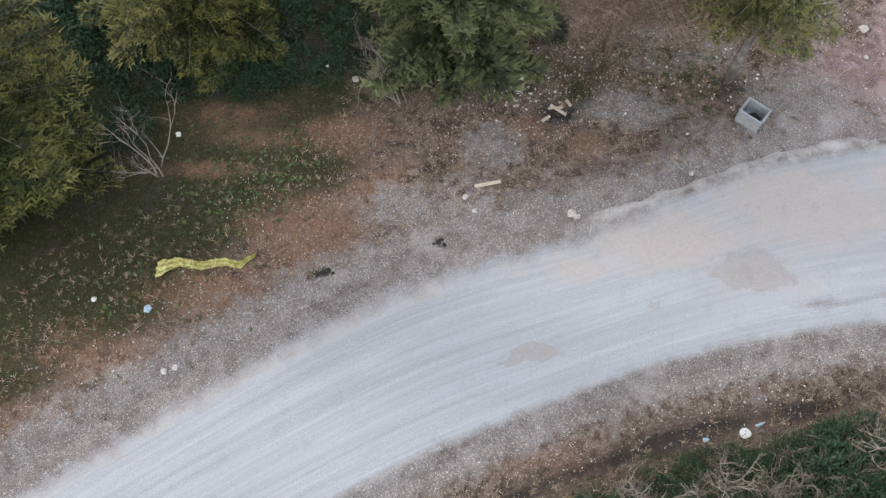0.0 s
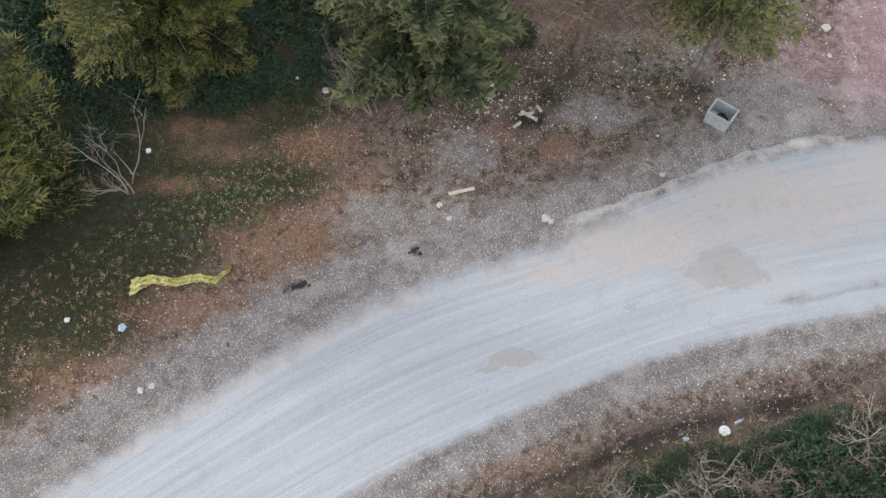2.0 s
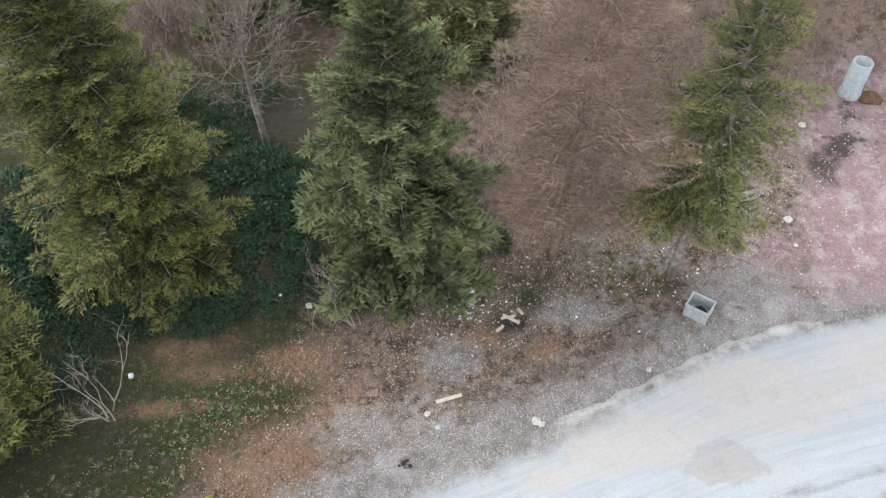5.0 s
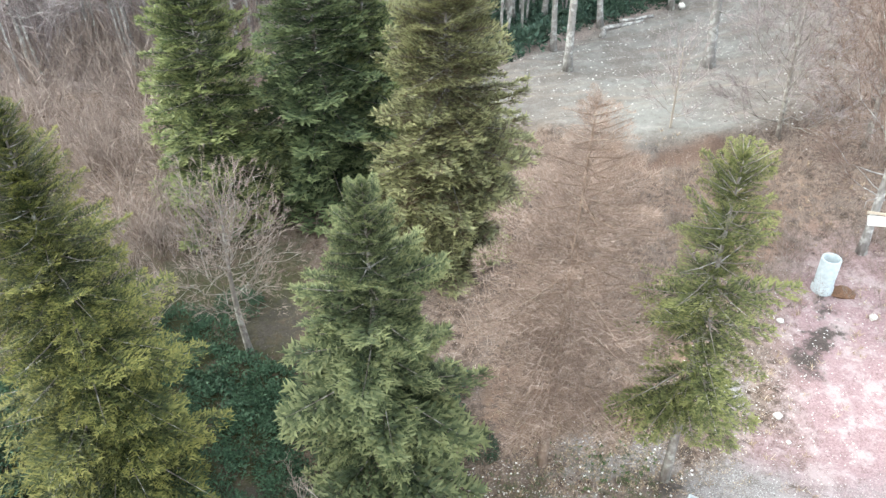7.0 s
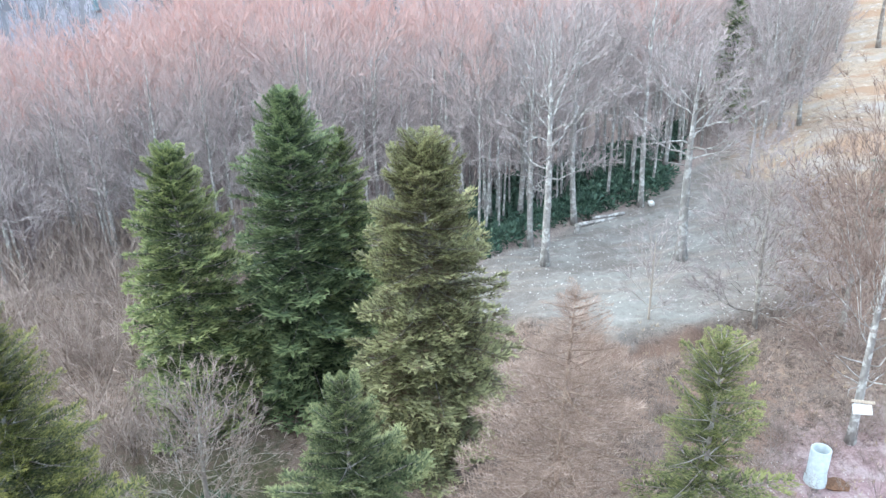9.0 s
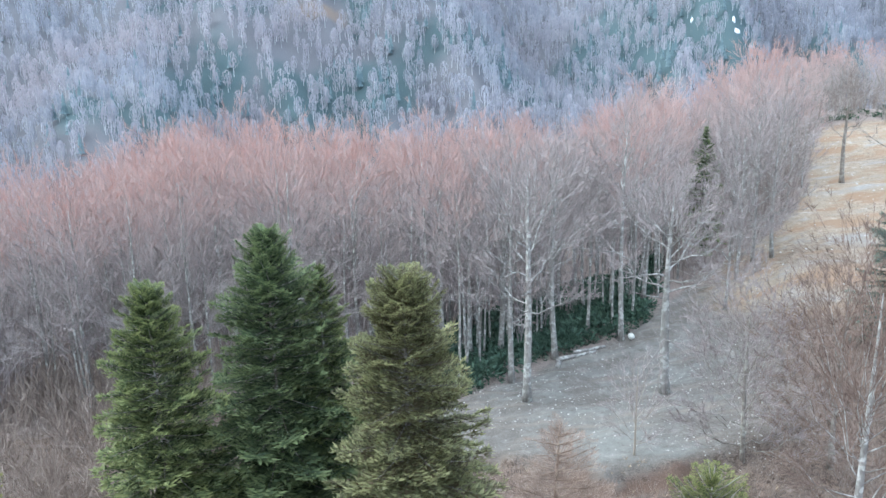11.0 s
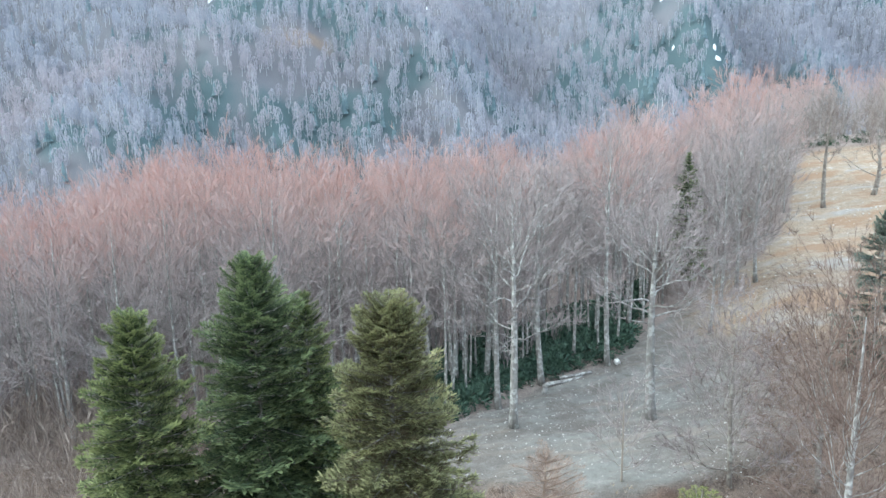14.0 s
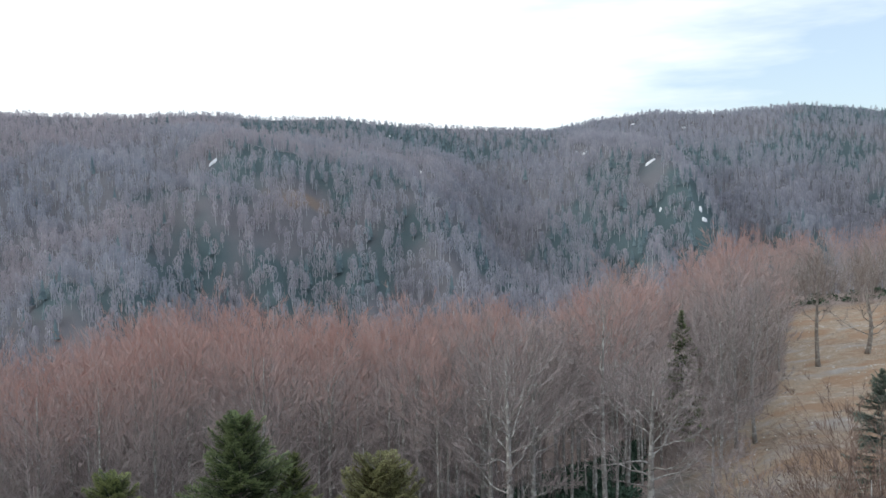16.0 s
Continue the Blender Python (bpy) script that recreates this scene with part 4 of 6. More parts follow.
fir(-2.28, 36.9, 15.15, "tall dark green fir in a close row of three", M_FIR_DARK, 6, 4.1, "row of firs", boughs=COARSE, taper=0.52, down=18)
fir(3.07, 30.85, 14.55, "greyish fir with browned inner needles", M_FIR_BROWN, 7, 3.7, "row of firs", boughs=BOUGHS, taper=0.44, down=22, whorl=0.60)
fir(-0.05, 38.0, 13.1, "smaller green fir standing close behind the row", M_FIR_GREEN, 8, 3.0, boughs=COARSE)
fir(33.94, 70.23, 14.1, "dark fir standing among bare beeches", M_FIR_DARK, 9, 2.3, boughs=COARSE, taper=0.8, gap=0.1, whorl=0.7, low=0.2)
fir(36.75, 48.0, 12.9, "dark green fir at the edge of the cleared slope", M_FIR_FAR, 10, 3.1, boughs=COARSE, whorl=0.85, gap=0.15, ragged=0.25)
fir(39.3, 48.3, 12.3, "dark green fir at the edge of the cleared slope", M_FIR_FAR, 11, 3.1, boughs=COARSE, whorl=0.85, gap=0.15, ragged=0.25)


# the leafless larch
def larch(x, y, top, lean):
    z = gz(x, y)
    wood, (v, f, tip) = conifer(random.Random(21), top - z, 3.7, LARCH, low=0.18, skirt=0.25, whorl=0.58, lean=lean, taper=0.62, count=6, down=24, up=30, broad=1.0, ragged=0.28)
    ob = thing("larch_tree", (x, y, z), "leafless brown larch with fine drooping twigs", "tree")
    part("trunk", wood.mesh("larch_trunk", True), M_LARCHBARK, ob)
    part("crown", mesh_from("larch_twigs", v, f), M_TWIG_LARCH, ob)


larch(4.98, 18.75, 14.0, (0.75, 0.3))


def lone_tree(x, y, top, label, seed, radius, fork, spread, wood=M_GREYBARK, fuzz=M_TWIG_GREY, name="bare_tree", **more):
    z = gz(x, y)
    t, c = bare_tree(name, random.Random(seed), top - z, radius, fork, spread, **more)
    ob = thing(name, (x, y, z), label, "tree")
    part("trunk", t, wood, ob)
    part("crown", c, fuzz, ob)
    return ob


lone_tree(-5.5, 25.6, 8.2, "small leafless grey tree with a twisted bushy crown", 31, 0.14, 0.36, 2.2, wood=M_GREYBARK, fuzz=M_TWIG_BROWN, twig=0.30, fan=6, limbs=20, kids=7, tufts=5, twig_width=0.020, gnarl=0.18, tubes=2, bough=0.30)
lone_tree(21.6, 38.3, 10.5, "leafless grey-barked tree with a wide fine-twigged crown", 32, 0.13, 0.14, 3.7, fuzz=M_TWIG_EDGE, twig=0.55, fan=7, limbs=20, kids=7, tufts=5, twig_width=0.026, tubes=2, crooked=0.03)
lone_tree(16.0, 39.4, 6.8, "slender pale leafless sapling", 33, 0.06, 0.16, 1.5, wood=M_TWIG_PALE, fuzz=M_TWIG_EDGE, limbs=14, twig=0.45, fan=4, kids=4, tufts=3, twig_width=0.020)
lone_tree(21.55, 28.75, 14.4, "pale-barked leafless tree with brown twigs and a board on its trunk", 34, 0.20, 0.22, 3.0, wood=M_BEECH, fuzz=M_TWIG_DARK, twig=0.55, fan=8, limbs=24, kids=7, tufts=6, twig_width=0.022, low_limbs=4, bough=0.22)
lone_tree(25.5, 36.5, 12.0, "brown leafless tree with a dense twiggy crown", 35, 0.15, 0.08, 2.6, fuzz=M_TWIG_DARK, twig=0.55, fan=6, limbs=22, kids=6, tufts=5, twig_width=0.024)
lone_tree(55.0, 81.8, 17.6, "tall leafless tree standing alone on the cleared slope", 36, 0.24, 0.42, 2.0, wood=M_GREYBARK, twig=0.7, fan=5, limbs=10, kids=4, tufts=4, twig_width=0.034)
lone_tree(61.8, 83.2, 15.0, "crooked leafless tree standing alone on the cleared slope", 37, 0.28, 0.30, 3.0, wood=M_GREYBARK, twig=0.8, fan=5, limbs=9, kids=4, tufts=4, twig_width=0.034, crooked=0.06)

# ---- the beech wood at the field's edge ----
PROTO, BROOM = [], []
for i in range(7):
    PROTO.append(bare_tree("beech", random.Random(50 + i), 16.0, 0.13 + 0.012 * (i % 5), 0.45 + 0.04 * (i % 4), 2.8 + 0.5 * (i % 3), sides=5, limbs=12, kids=5, tufts=4, fan=9, twig=0.85, twig_width=0.024, low_limbs=2, wild=0.6))
for i in range(6):
    BROOM.append(bare_tree("beech", random.Random(70 + i), 16.0, 0.15 + 0.012 * (i % 4), 0.20 + 0.05 * (i % 3), 3.4 + 0.5 * (i % 3), sides=5, limbs=14, kids=5, tufts=4, fan=11, twig=0.85, twig_width=0.023, wild=0.62, gnarl=0.07))


def beech(pair, tall, x, y, height, turn, label, thick=1.0, group="beech wood"):
    ob = new("beech_tree")
    ob.empty_display_size = 0.2
    k = height / tall
    ob.matrix_basis = pose(x, y, gz(x, y), 0, 0, turn) @ Matrix.Diagonal((k * thick, k * thick, k, 1))
    tagged(ob, label, "tree", group)
    for name, me, mat in (("trunk", pair[0], M_BEECH), ("crown", pair[1], M_TWIG_RED)):
        if not me.materials:
            me.materials.append(mat)
        c = new(name, me)
        c.parent = ob
    return ob


PLACED = []


def clear(x, y, gap):
    return all((x - a) ** 2 + (y - b) ** 2 > gap * gap for a, b in PLACED)


# the large trees on the edge of the field: x, y, height, thickness, crown's start, spread
for k, (x, y, h, thick, fork, spread) in enumerate((
        (12.4, 48.5, 16.0, 1.7, 0.42, 3.9), (12.4, 52.6, 15.0, 1.3, 0.48, 3.2), (12.8, 58.0, 15.5, 1.4, 0.48, 3.4), (16.3, 55.5, 16.0, 1.4, 0.46, 3.6),
        (21.8, 57.1, 17.5, 1.3, 0.52, 3.4), (20.8, 46.8, 13.7, 2.1, 0.54, 3.9), (10.6, 58.1, 14.0, 1.0, 0.5, 2.6), (19.8, 59.0, 14.0, 0.8, 0.5, 2.4),
        (38.5, 66.0, 14.5, 1.1, 0.22, 3.6), (36.8, 66.1, 14.0, 1.0, 0.25, 3.4), (34.0, 63.5, 13.0, 0.9, 0.3, 3.0), (30.6, 58.6, 9.0, 0.8, 0.3, 2.4), (17.4, 60.5, 15.0, 1.0, 0.5, 2.8))):
    t, c = bare_tree("edge_beech", random.Random(300 + k), h, 0.155 * thick, fork, spread, sides=9, limbs=14, kids=6, tufts=5, fan=7, twig=0.7, twig_width=0.022, tubes=2, low_limbs=5, gnarl=0.08, wild=0.7)
    ob = thing("beech_tree", (x, y, gz(x, y)), "tall grey-barked leafless beech at the field edge", "tree", "beech wood")
    part("trunk", t, M_BEECH, ob)
    part("crown", c, M_TWIG_EDGE, ob)
    PLACED.append((x, y))
rnd = random.Random(99)
TOP_A = [-40, -17, -14, -11, -7, -2, 0, 3, 7, 10, 13, 15, 18, 20, 22, 24, 26, 30, 32, 34.6, 38, 50]
TOP_E = [-8.5, -8.8, -9.2, -8, -7.3, -7.4, -8, -7.4, -6.7, -7.4, -6.4, -7, -7.1, -6.2, -4.8, -5.6, -4.4, -2.4, -4.4, -3.2, -3.2, -3]
count = 0
for ring in range(6000):
    if count >= 225:
        break
    a = rnd.uniform(-24, 42)
    r = np.interp(a, FOREST_A, FOREST_R) + 2 + 62 * rnd.random() ** 1.35
    x, y = r * math.sin(math.radians(a)), r * math.cos(math.radians(a))
    if not clear(x, y, 3.0) or abs(a - 25.8) < 1.6 and r < 88:
        continue
    PLACED.append((x, y))
    limit = 24 + r * math.tan(math.radians(np.interp(a, TOP_A, TOP_E) + 0.25 - abs(rnd.gauss(0.0, 1.1)))) - gz(x, y)
    height = max(min(limit, rnd.uniform(13.5, 17.5) + (3.0 if a < 0 else 0.0)), 9.0)
    beech(BROOM[rnd.randrange(6)] if a + rnd.gauss(0, 4) < 3 or r > 100 else PROTO[rnd.randrange(7)], 16.0, x, y, height, rnd.uniform(0, 360), "leafless beech with reddish twigs in the wood", rnd.uniform(0.8, 1.15))
    count += 1
# ---- the wooded mountain across the valley ----
def scatter(name, templates, places, material, label, category):
    """Joins copies of small templates: places hold x, y, z, scale, turn, template. Each copy has a tone of its own."""
    vs, fs, tones, base = [], [], [], 0
    rng = np.random.RandomState(len(places))
    places = np.asarray(places)
    for k, (tv, tf) in enumerate(templates):
        rows = places[places[:, 5] == k]
        if not len(rows):
            continue
        c, s = np.cos(rows[:, 4])[:, None], np.sin(rows[:, 4])[:, None]
        x, y, z = tv[:, 0][None], tv[:, 1][None], tv[:, 2][None]
        sc = rows[:, 3][:, None]
        v = np.stack([rows[:, 0:1] + sc * (c * x - s * y), rows[:, 1:2] + sc * (s * x + c * y), rows[:, 2:3] + sc * z], -1)
        f = tf[None] + (np.arange(len(rows)) * len(tv))[:, None, None] + base
        vs.append(v.reshape(-1, 3))
        fs.append(f.reshape(-1, 3))
        tones.append(np.repeat(rng.rand(len(rows)), len(tv)))
        base += len(rows) * len(tv)
    me = mesh_from(name, np.concatenate(vs), np.concatenate(fs))
    me.attributes.new("tone", "FLOAT", "POINT").data.foreach_set("value", np.concatenate(tones).astype(np.float32))
    return single(name, me, material, label, category, kind="stuff")


def arrays(shape):
    return np.array([tuple(v) for v in shape.v]), np.array(shape.f)


def far_bare(rnd, sprays=40):
    """A rounded leafless crown on a pale stem, 18 m tall: ragged sprays that follow the crown's outline upwards."""
    crown, stem = Shape(), Shape()
    tilt, wide = rnd.uniform(-.7, .7), rnd.uniform(3.0, 4.2)
    stem.tube([Vector((0, 0, -2)), Vector((tilt, 0, 13))], [0.30, 0.14], 3, cap=False)

    def shell(phi, a, k):
        return Vector((tilt + k * wide * math.cos(phi) * math.cos(a), k * wide * math.cos(phi) * math.sin(a), 11.0 + 6.2 * math.sin(phi)))

    for i in range(sprays):
        a, phi = i * 2.4 + rnd.uniform(-.4, .4), -0.95 + 2.1 * (i + rnd.random()) / sprays
        k = rnd.uniform(0.6, 1.05)
        root, tip = shell(phi, a, k * 0.8), shell(min(phi + rnd.uniform(0.45, 0.8), 1.5), a + rnd.uniform(-.2, .2), k * 1.05)
        crown.blade(root, tip - root, rnd.uniform(0.6, 1.2), (Vector((-math.sin(a), math.cos(a), 0)) + spray_random(rnd, 0.5)).normalized())
    return arrays(crown), arrays(stem)


def far_fir(rnd):
    g = Shape()
    h = 16.0
    for tier in range(5):
        z, r = 1.5 + tier * 2.9, 3.4 * (1 - tier / 5.6)
        n = 7
        top = len(g.v)
        g.v.append(Vector((0, 0, z + 5.2 - 0.4 * tier)))
        for k in range(n * 2):
            a = 3.1416 * k / n + tier
            rr = r * (1.0 if k % 2 else 0.62) * rnd.uniform(0.85, 1.15)
            g.v.append(Vector((rr * math.cos(a), rr * math.sin(a), z - (0.5 if k % 2 else 0))))
        for k in range(n * 2):
            g.f.append((top, top + 1 + k, top + 1 + (k + 1) % (2 * n)))
    return arrays(g)


# bearing, distance, length across and breadth of the old snow
SNOW = ((-4.5, 799, 8.2, 9.6), (-4.7, 798, 5.0, 5.4), (5.0, 940, 2.8, 18.0), (8.9, 865, 2.2, 20.4), (9.3, 809, 2.2, 13.2), (19.7, 1015, 11.0, 7.2), (19.2, 1041, 4.4, 8.4), (23.9, 847, 14.3, 4.8), (24.5, 750, 3.9, 9.6), (27.0, 702, 3.3, 8.4), (27.2, 688, 7.2, 4.2), (26.0, 1335, 8.2, 9.6), (22.8, 1381, 8.8, 9.6), (6.9, 1131, 2.8, 8.4))


def build_far():
    rng = np.random.RandomState(5)
    n = 22000
    a = rng.uniform(-22, 42, n)
    r = np.sqrt(rng.uniform(430.0 ** 2, 1480.0 ** 2, n))
    keep = rng.rand(n) < np.interp(r, [350, 650, 1000, 1480], [1.0, 1.0, 0.9, 0.9])
    a, r = a[keep], r[keep]
    x, y = r * np.sin(np.radians(a)), r * np.cos(np.radians(a))
    z = land(x, y)
    rr = np.interp(a, [-40, 5, 17, 20, 40, 70], [1150, 1190, 1330, 1475, 1440, 1370])
    ok = (r < rr + 25)
    s = (r - 403) / (rr - 403)
    green = TEAL(x, y)
    glade = blobs(a, r, [(1.0, 677, 2.3, 12, 1.0), (33.3, 798, .9, 9, 1)])
    ok &= glade < 0.55
    for sa, sr, sw, sd in SNOW:
        ok &= ~((np.abs(a - sa) * sr * 0.01745 < 0.5 * sw + 3) & (r > sr - 0.5 * sd - 45) & (r < sr + 0.5 * sd))
    conifer = rng.rand(n)[keep] < 0.02 + 0.22 * green + 0.35 * green * smooth(0.6, 0.9, s)
    rnd = random.Random(8)
    bare = [far_bare(rnd) for k in range(8)]
    firs = [far_fir(rnd) for k in range(4)]
    size = rng.uniform(0.65, 1.05, len(a)) * np.interp(s, [0.6, 1.0], [1.0, 0.75])
    turn = rng.uniform(0, 6.28, len(a))
    kind_b, kind_f = rng.randint(0, 8, len(a)), rng.randint(0, 4, len(a))
    ok &= ~((green > 0.45) & (rng.rand(len(a)) < 0.20) & (s < 0.8))
    b, f = ok & ~conifer, ok & conifer
    z = z - 1.0 - 5.0 * smooth(0.92, 1.0, s)
    rows = np.stack([x, y, z, size, turn, kind_b], -1)[b]
    scatter("far_bare_crowns", [t[0] for t in bare], rows, M_HAZED_BARE, "far leafless beech wood covering the mountain, hazed grey and mauve", "forest")
    scatter("far_trunks", [t[1] for t in bare], rows, M_HAZED_TRUNK, "pale, faintly hazed trunks of the far leafless wood", "forest")
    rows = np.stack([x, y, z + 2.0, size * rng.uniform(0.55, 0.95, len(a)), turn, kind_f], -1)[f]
    scatter("far_conifers", firs, rows, M_HAZED_FIR, "conifers scattered over the far mountain, hazed blue-green", "forest")


build_far()


for a, r, w, d in SNOW:
    sh = Shape()
    rnd, w, d = random.Random(int(r)), 0.7 * w, 0.7 * d
    cx, cy = r * math.sin(math.radians(a)), r * math.cos(math.radians(a))
    n = 16
    ca, sa = math.cos(math.radians(a)), math.sin(math.radians(a))
    for k in range(n):
        t = 2 * math.pi * k / n
        q = rnd.uniform(0.55, 1.15)
        u, v = 0.5 * w * q * math.cos(t), 0.5 * d * q * math.sin(t)
        for f, lift in ((1.0, -0.5), (0.85, 1.6)):
            px, py = cx + f * (u * ca + v * sa), cy + f * (-u * sa + v * ca)
            sh.v.append(Vector((px - cx, py - cy, gz(px, py) - gz(cx, cy) + lift)))
    sh.v.append(Vector((0, 0, 2.0)))
    for k in range(n):
        i, j = 2 * k, 2 * ((k + 1) % n)
        sh.f += [(i, j, j + 1), (i, j + 1, i + 1), (i + 1, j + 1, 2 * n)]
    single("snow_patch", sh.mesh("snow", True), M_SNOW, "small patch of old snow on the wooded mountainside", "snow", "snow patches", m=pose(cx, cy, gz(cx, cy)))
# ---- undergrowth ----
def shrub_template(rnd, stems=9, height=2.2, twigs_each=6, width=0.02, spread=0.55):
    s = Shape()
    for i in range(stems):
        a = rnd.uniform(0, 6.283)
        p = Vector((rnd.uniform(-.2, .2), rnd.uniform(-.2, .2), -0.1))
        d = Vector((math.cos(a) * spread, math.sin(a) * spread, 1)).normalized() * height * rnd.uniform(0.55, 1.1)
        s.spike(p, d, width * 1.5)
        for k in range(twigs_each):
            u = rnd.uniform(0.25, 0.9)
            t = (d.normalized() + spray_random(rnd, 0.75)).normalized() * height * rnd.uniform(0.18, 0.42)
            s.blade(p + d * u, t, width, t.cross(spray_random(rnd)).normalized())
    return arrays(s)


def bush_template(rnd, radius=0.8, leaves=220, size=0.13, flat=0.75):
    s = Shape()
    for i in range(leaves):
        v = spray_random(rnd).normalized()
        v.z = abs(v.z)
        p = Vector((v.x, v.y, v.z * flat)) * radius * rnd.uniform(0.6, 1.05)
        d = (v + spray_random(rnd, 0.9)).normalized() * size * rnd.uniform(0.7, 1.3)
        s.leaf(p, d, size * 0.45, d.cross(spray_random(rnd)).normalized())
    return s


def rows_on(n, sample, scale, kinds, seed):
    """Places for scatter(): sample(rng, n) gives x and y."""
    rng = np.random.RandomState(seed)
    x, y = sample(rng, n)
    z = land(x, y)
    return np.stack([x, y, z, rng.uniform(scale[0], scale[1], len(x)), rng.uniform(0, 6.283, len(x)), rng.randint(0, kinds, len(x))], -1)


def polar(a0, a1, r0, r1):
    def sample(rng, n):
        a, r = np.radians(rng.uniform(a0, a1, n)), np.sqrt(rng.uniform(r0 * r0, r1 * r1, n))
        return r * np.sin(a), r * np.cos(a)
    return sample


def edge_band(a0, a1, d0, d1):
    """A band along the wood's edge."""
    def sample(rng, n):
        a = rng.uniform(a0, a1, n)
        r = np.interp(a, FOREST_A, FOREST_R) + rng.uniform(d0, d1, n)
        return r * np.sin(np.radians(a)), r * np.cos(np.radians(a))
    return sample


def verge(x0, x1, d0, d1, power=1.0):
    """Between two distances past the road's upper edge."""
    def sample(rng, n):
        x = rng.uniform(x0, x1, n)
        return x, upper_edge(x) + d0 + (d1 - d0) * rng.rand(n) ** power
    return sample


def shoulder(x0, x1, d0, d1):
    """Between two distances outside the road's lower edge."""
    def sample(rng, n):
        x = rng.uniform(x0, x1, n)
        return x, lower_edge(x) - d0 - (d1 - d0) * rng.rand(n)
    return sample


def spots(rows):
    """Round clumps: x, y, radius."""
    def sample(rng, n):
        k = rng.randint(0, len(rows), n)
        a = np.array(rows)[k]
        return a[:, 0] + a[:, 2] * rng.randn(n) * 0.5, a[:, 1] + a[:, 2] * rng.randn(n) * 0.5
    return sample


rnd = random.Random(17)
SHRUBS = [shrub_template(rnd) for k in range(6)]
TALL = [shrub_template(rnd, 5, 5.5, 12, 0.045, 0.2) for k in range(5)]
scatter("bare_thicket", SHRUBS, np.vstack([rows_on(420, polar(-32, -8.5, 34, 72), (1.1, 2.5), 6, 1), rows_on(50, polar(-30, -19, 27, 34), (0.8, 1.4), 6, 9)]), M_TWIG_BROWN, "thicket of brownish leafless shrubs on the falling slope", "shrub")
scatter("brown_thicket", SHRUBS, np.vstack([rows_on(130, polar(19, 43, 30, 40), (0.4, 0.9), 6, 2), rows_on(60, polar(30, 44, 40, 54), (0.7, 1.3), 6, 3), rows_on(60, polar(10, 24, 30, 37), (0.4, 0.8), 6, 33), rows_on(130, shoulder(3, 15, 2.2, 5.5), (0.3, 0.65), 6, 35)]), M_TWIG_BROWN, "low brown leafless brambles and saplings", "shrub")
scatter("young_stems", TALL, np.vstack([rows_on(330, edge_band(-26, 4, 2.5, 50), (0.8, 1.9), 5, 4), rows_on(190, edge_band(4, 27, 13, 50), (0.8, 1.9), 5, 44), rows_on(14, edge_band(5, 24, 4, 13), (0.9, 1.6), 5, 45)]), M_TWIG_MAUVE, "slender leafless young stems filling the beech wood", "shrub")
POLES = []
for k in range(5):
    trunk, crown = Shape(), Shape()
    lean = Vector((rnd.uniform(-.6, .6), rnd.uniform(-.6, .6), 11.0))
    trunk.tube([lean * u + Vector((0.12 * math.sin(5 * u + k), 0, -0.2)) for u in (0, .25, .5, .75, 1)], [0.11, 0.095, 0.075, 0.05, 0.015], 5, cap=False)
    for i in range(26):
        u, a = rnd.uniform(0.35, 0.98), rnd.uniform(0, 6.283)
        d = Vector((math.cos(a), math.sin(a), rnd.uniform(0.5, 1.4))).normalized() * (2.3 - 1.5 * u) * rnd.uniform(0.6, 1.2)
        crown.spike(lean * u, d, 0.05)
        for q in range(12):
            t = (d.normalized() + spray_random(rnd, 0.6) + Vector((0, 0, 0.2))).normalized() * rnd.uniform(0.5, 1.0)
            crown.blade(lean * u + d * rnd.uniform(0.3, 1.0), t, 0.028, t.cross(spray_random(rnd)).normalized())
    POLES.append((arrays(trunk), arrays(crown)))
pole_rows = np.vstack([rows_on(150, edge_band(2, 29, 3, 26), (0.75, 1.2), 5, 91), rows_on(130, edge_band(-26, 2, 2, 32), (0.7, 1.2), 5, 92)])
scatter("slim_beech_stems", [p[0] for p in POLES], pole_rows, M_BEECH, "slim pale stems of young leafless beeches in the wood", "trees")
scatter("slim_beech_twigs", [p[1] for p in POLES], pole_rows, M_TWIG_MAUVE, "fine mauve twigs of the young leafless beeches", "trees")
scatter("edge_saplings", TALL, rows_on(190, edge_band(24, 40, -1, 40), (0.7, 1.5), 5, 5), M_TWIG_GREY, "slender leafless saplings along the cleared slope", "shrub")

LOW = []
for k in range(4):
    LOW.append(arrays(bush_template(rnd, 1.0, 100, 0.38)))
scatter("evergreen_undergrowth", LOW, rows_on(440, edge_band(4, 23, 0.6, 15), (0.7, 1.2), 4, 6), M_UNDERGROWTH, "dark evergreen undergrowth beneath the beeches", "shrub")
scatter("wood_edge_bushes", LOW, rows_on(26, edge_band(32.2, 42, 1.5, 7), (0.6, 1.0), 4, 66), M_LAUREL, "dark low bushes along the top of the cleared slope", "shrub")

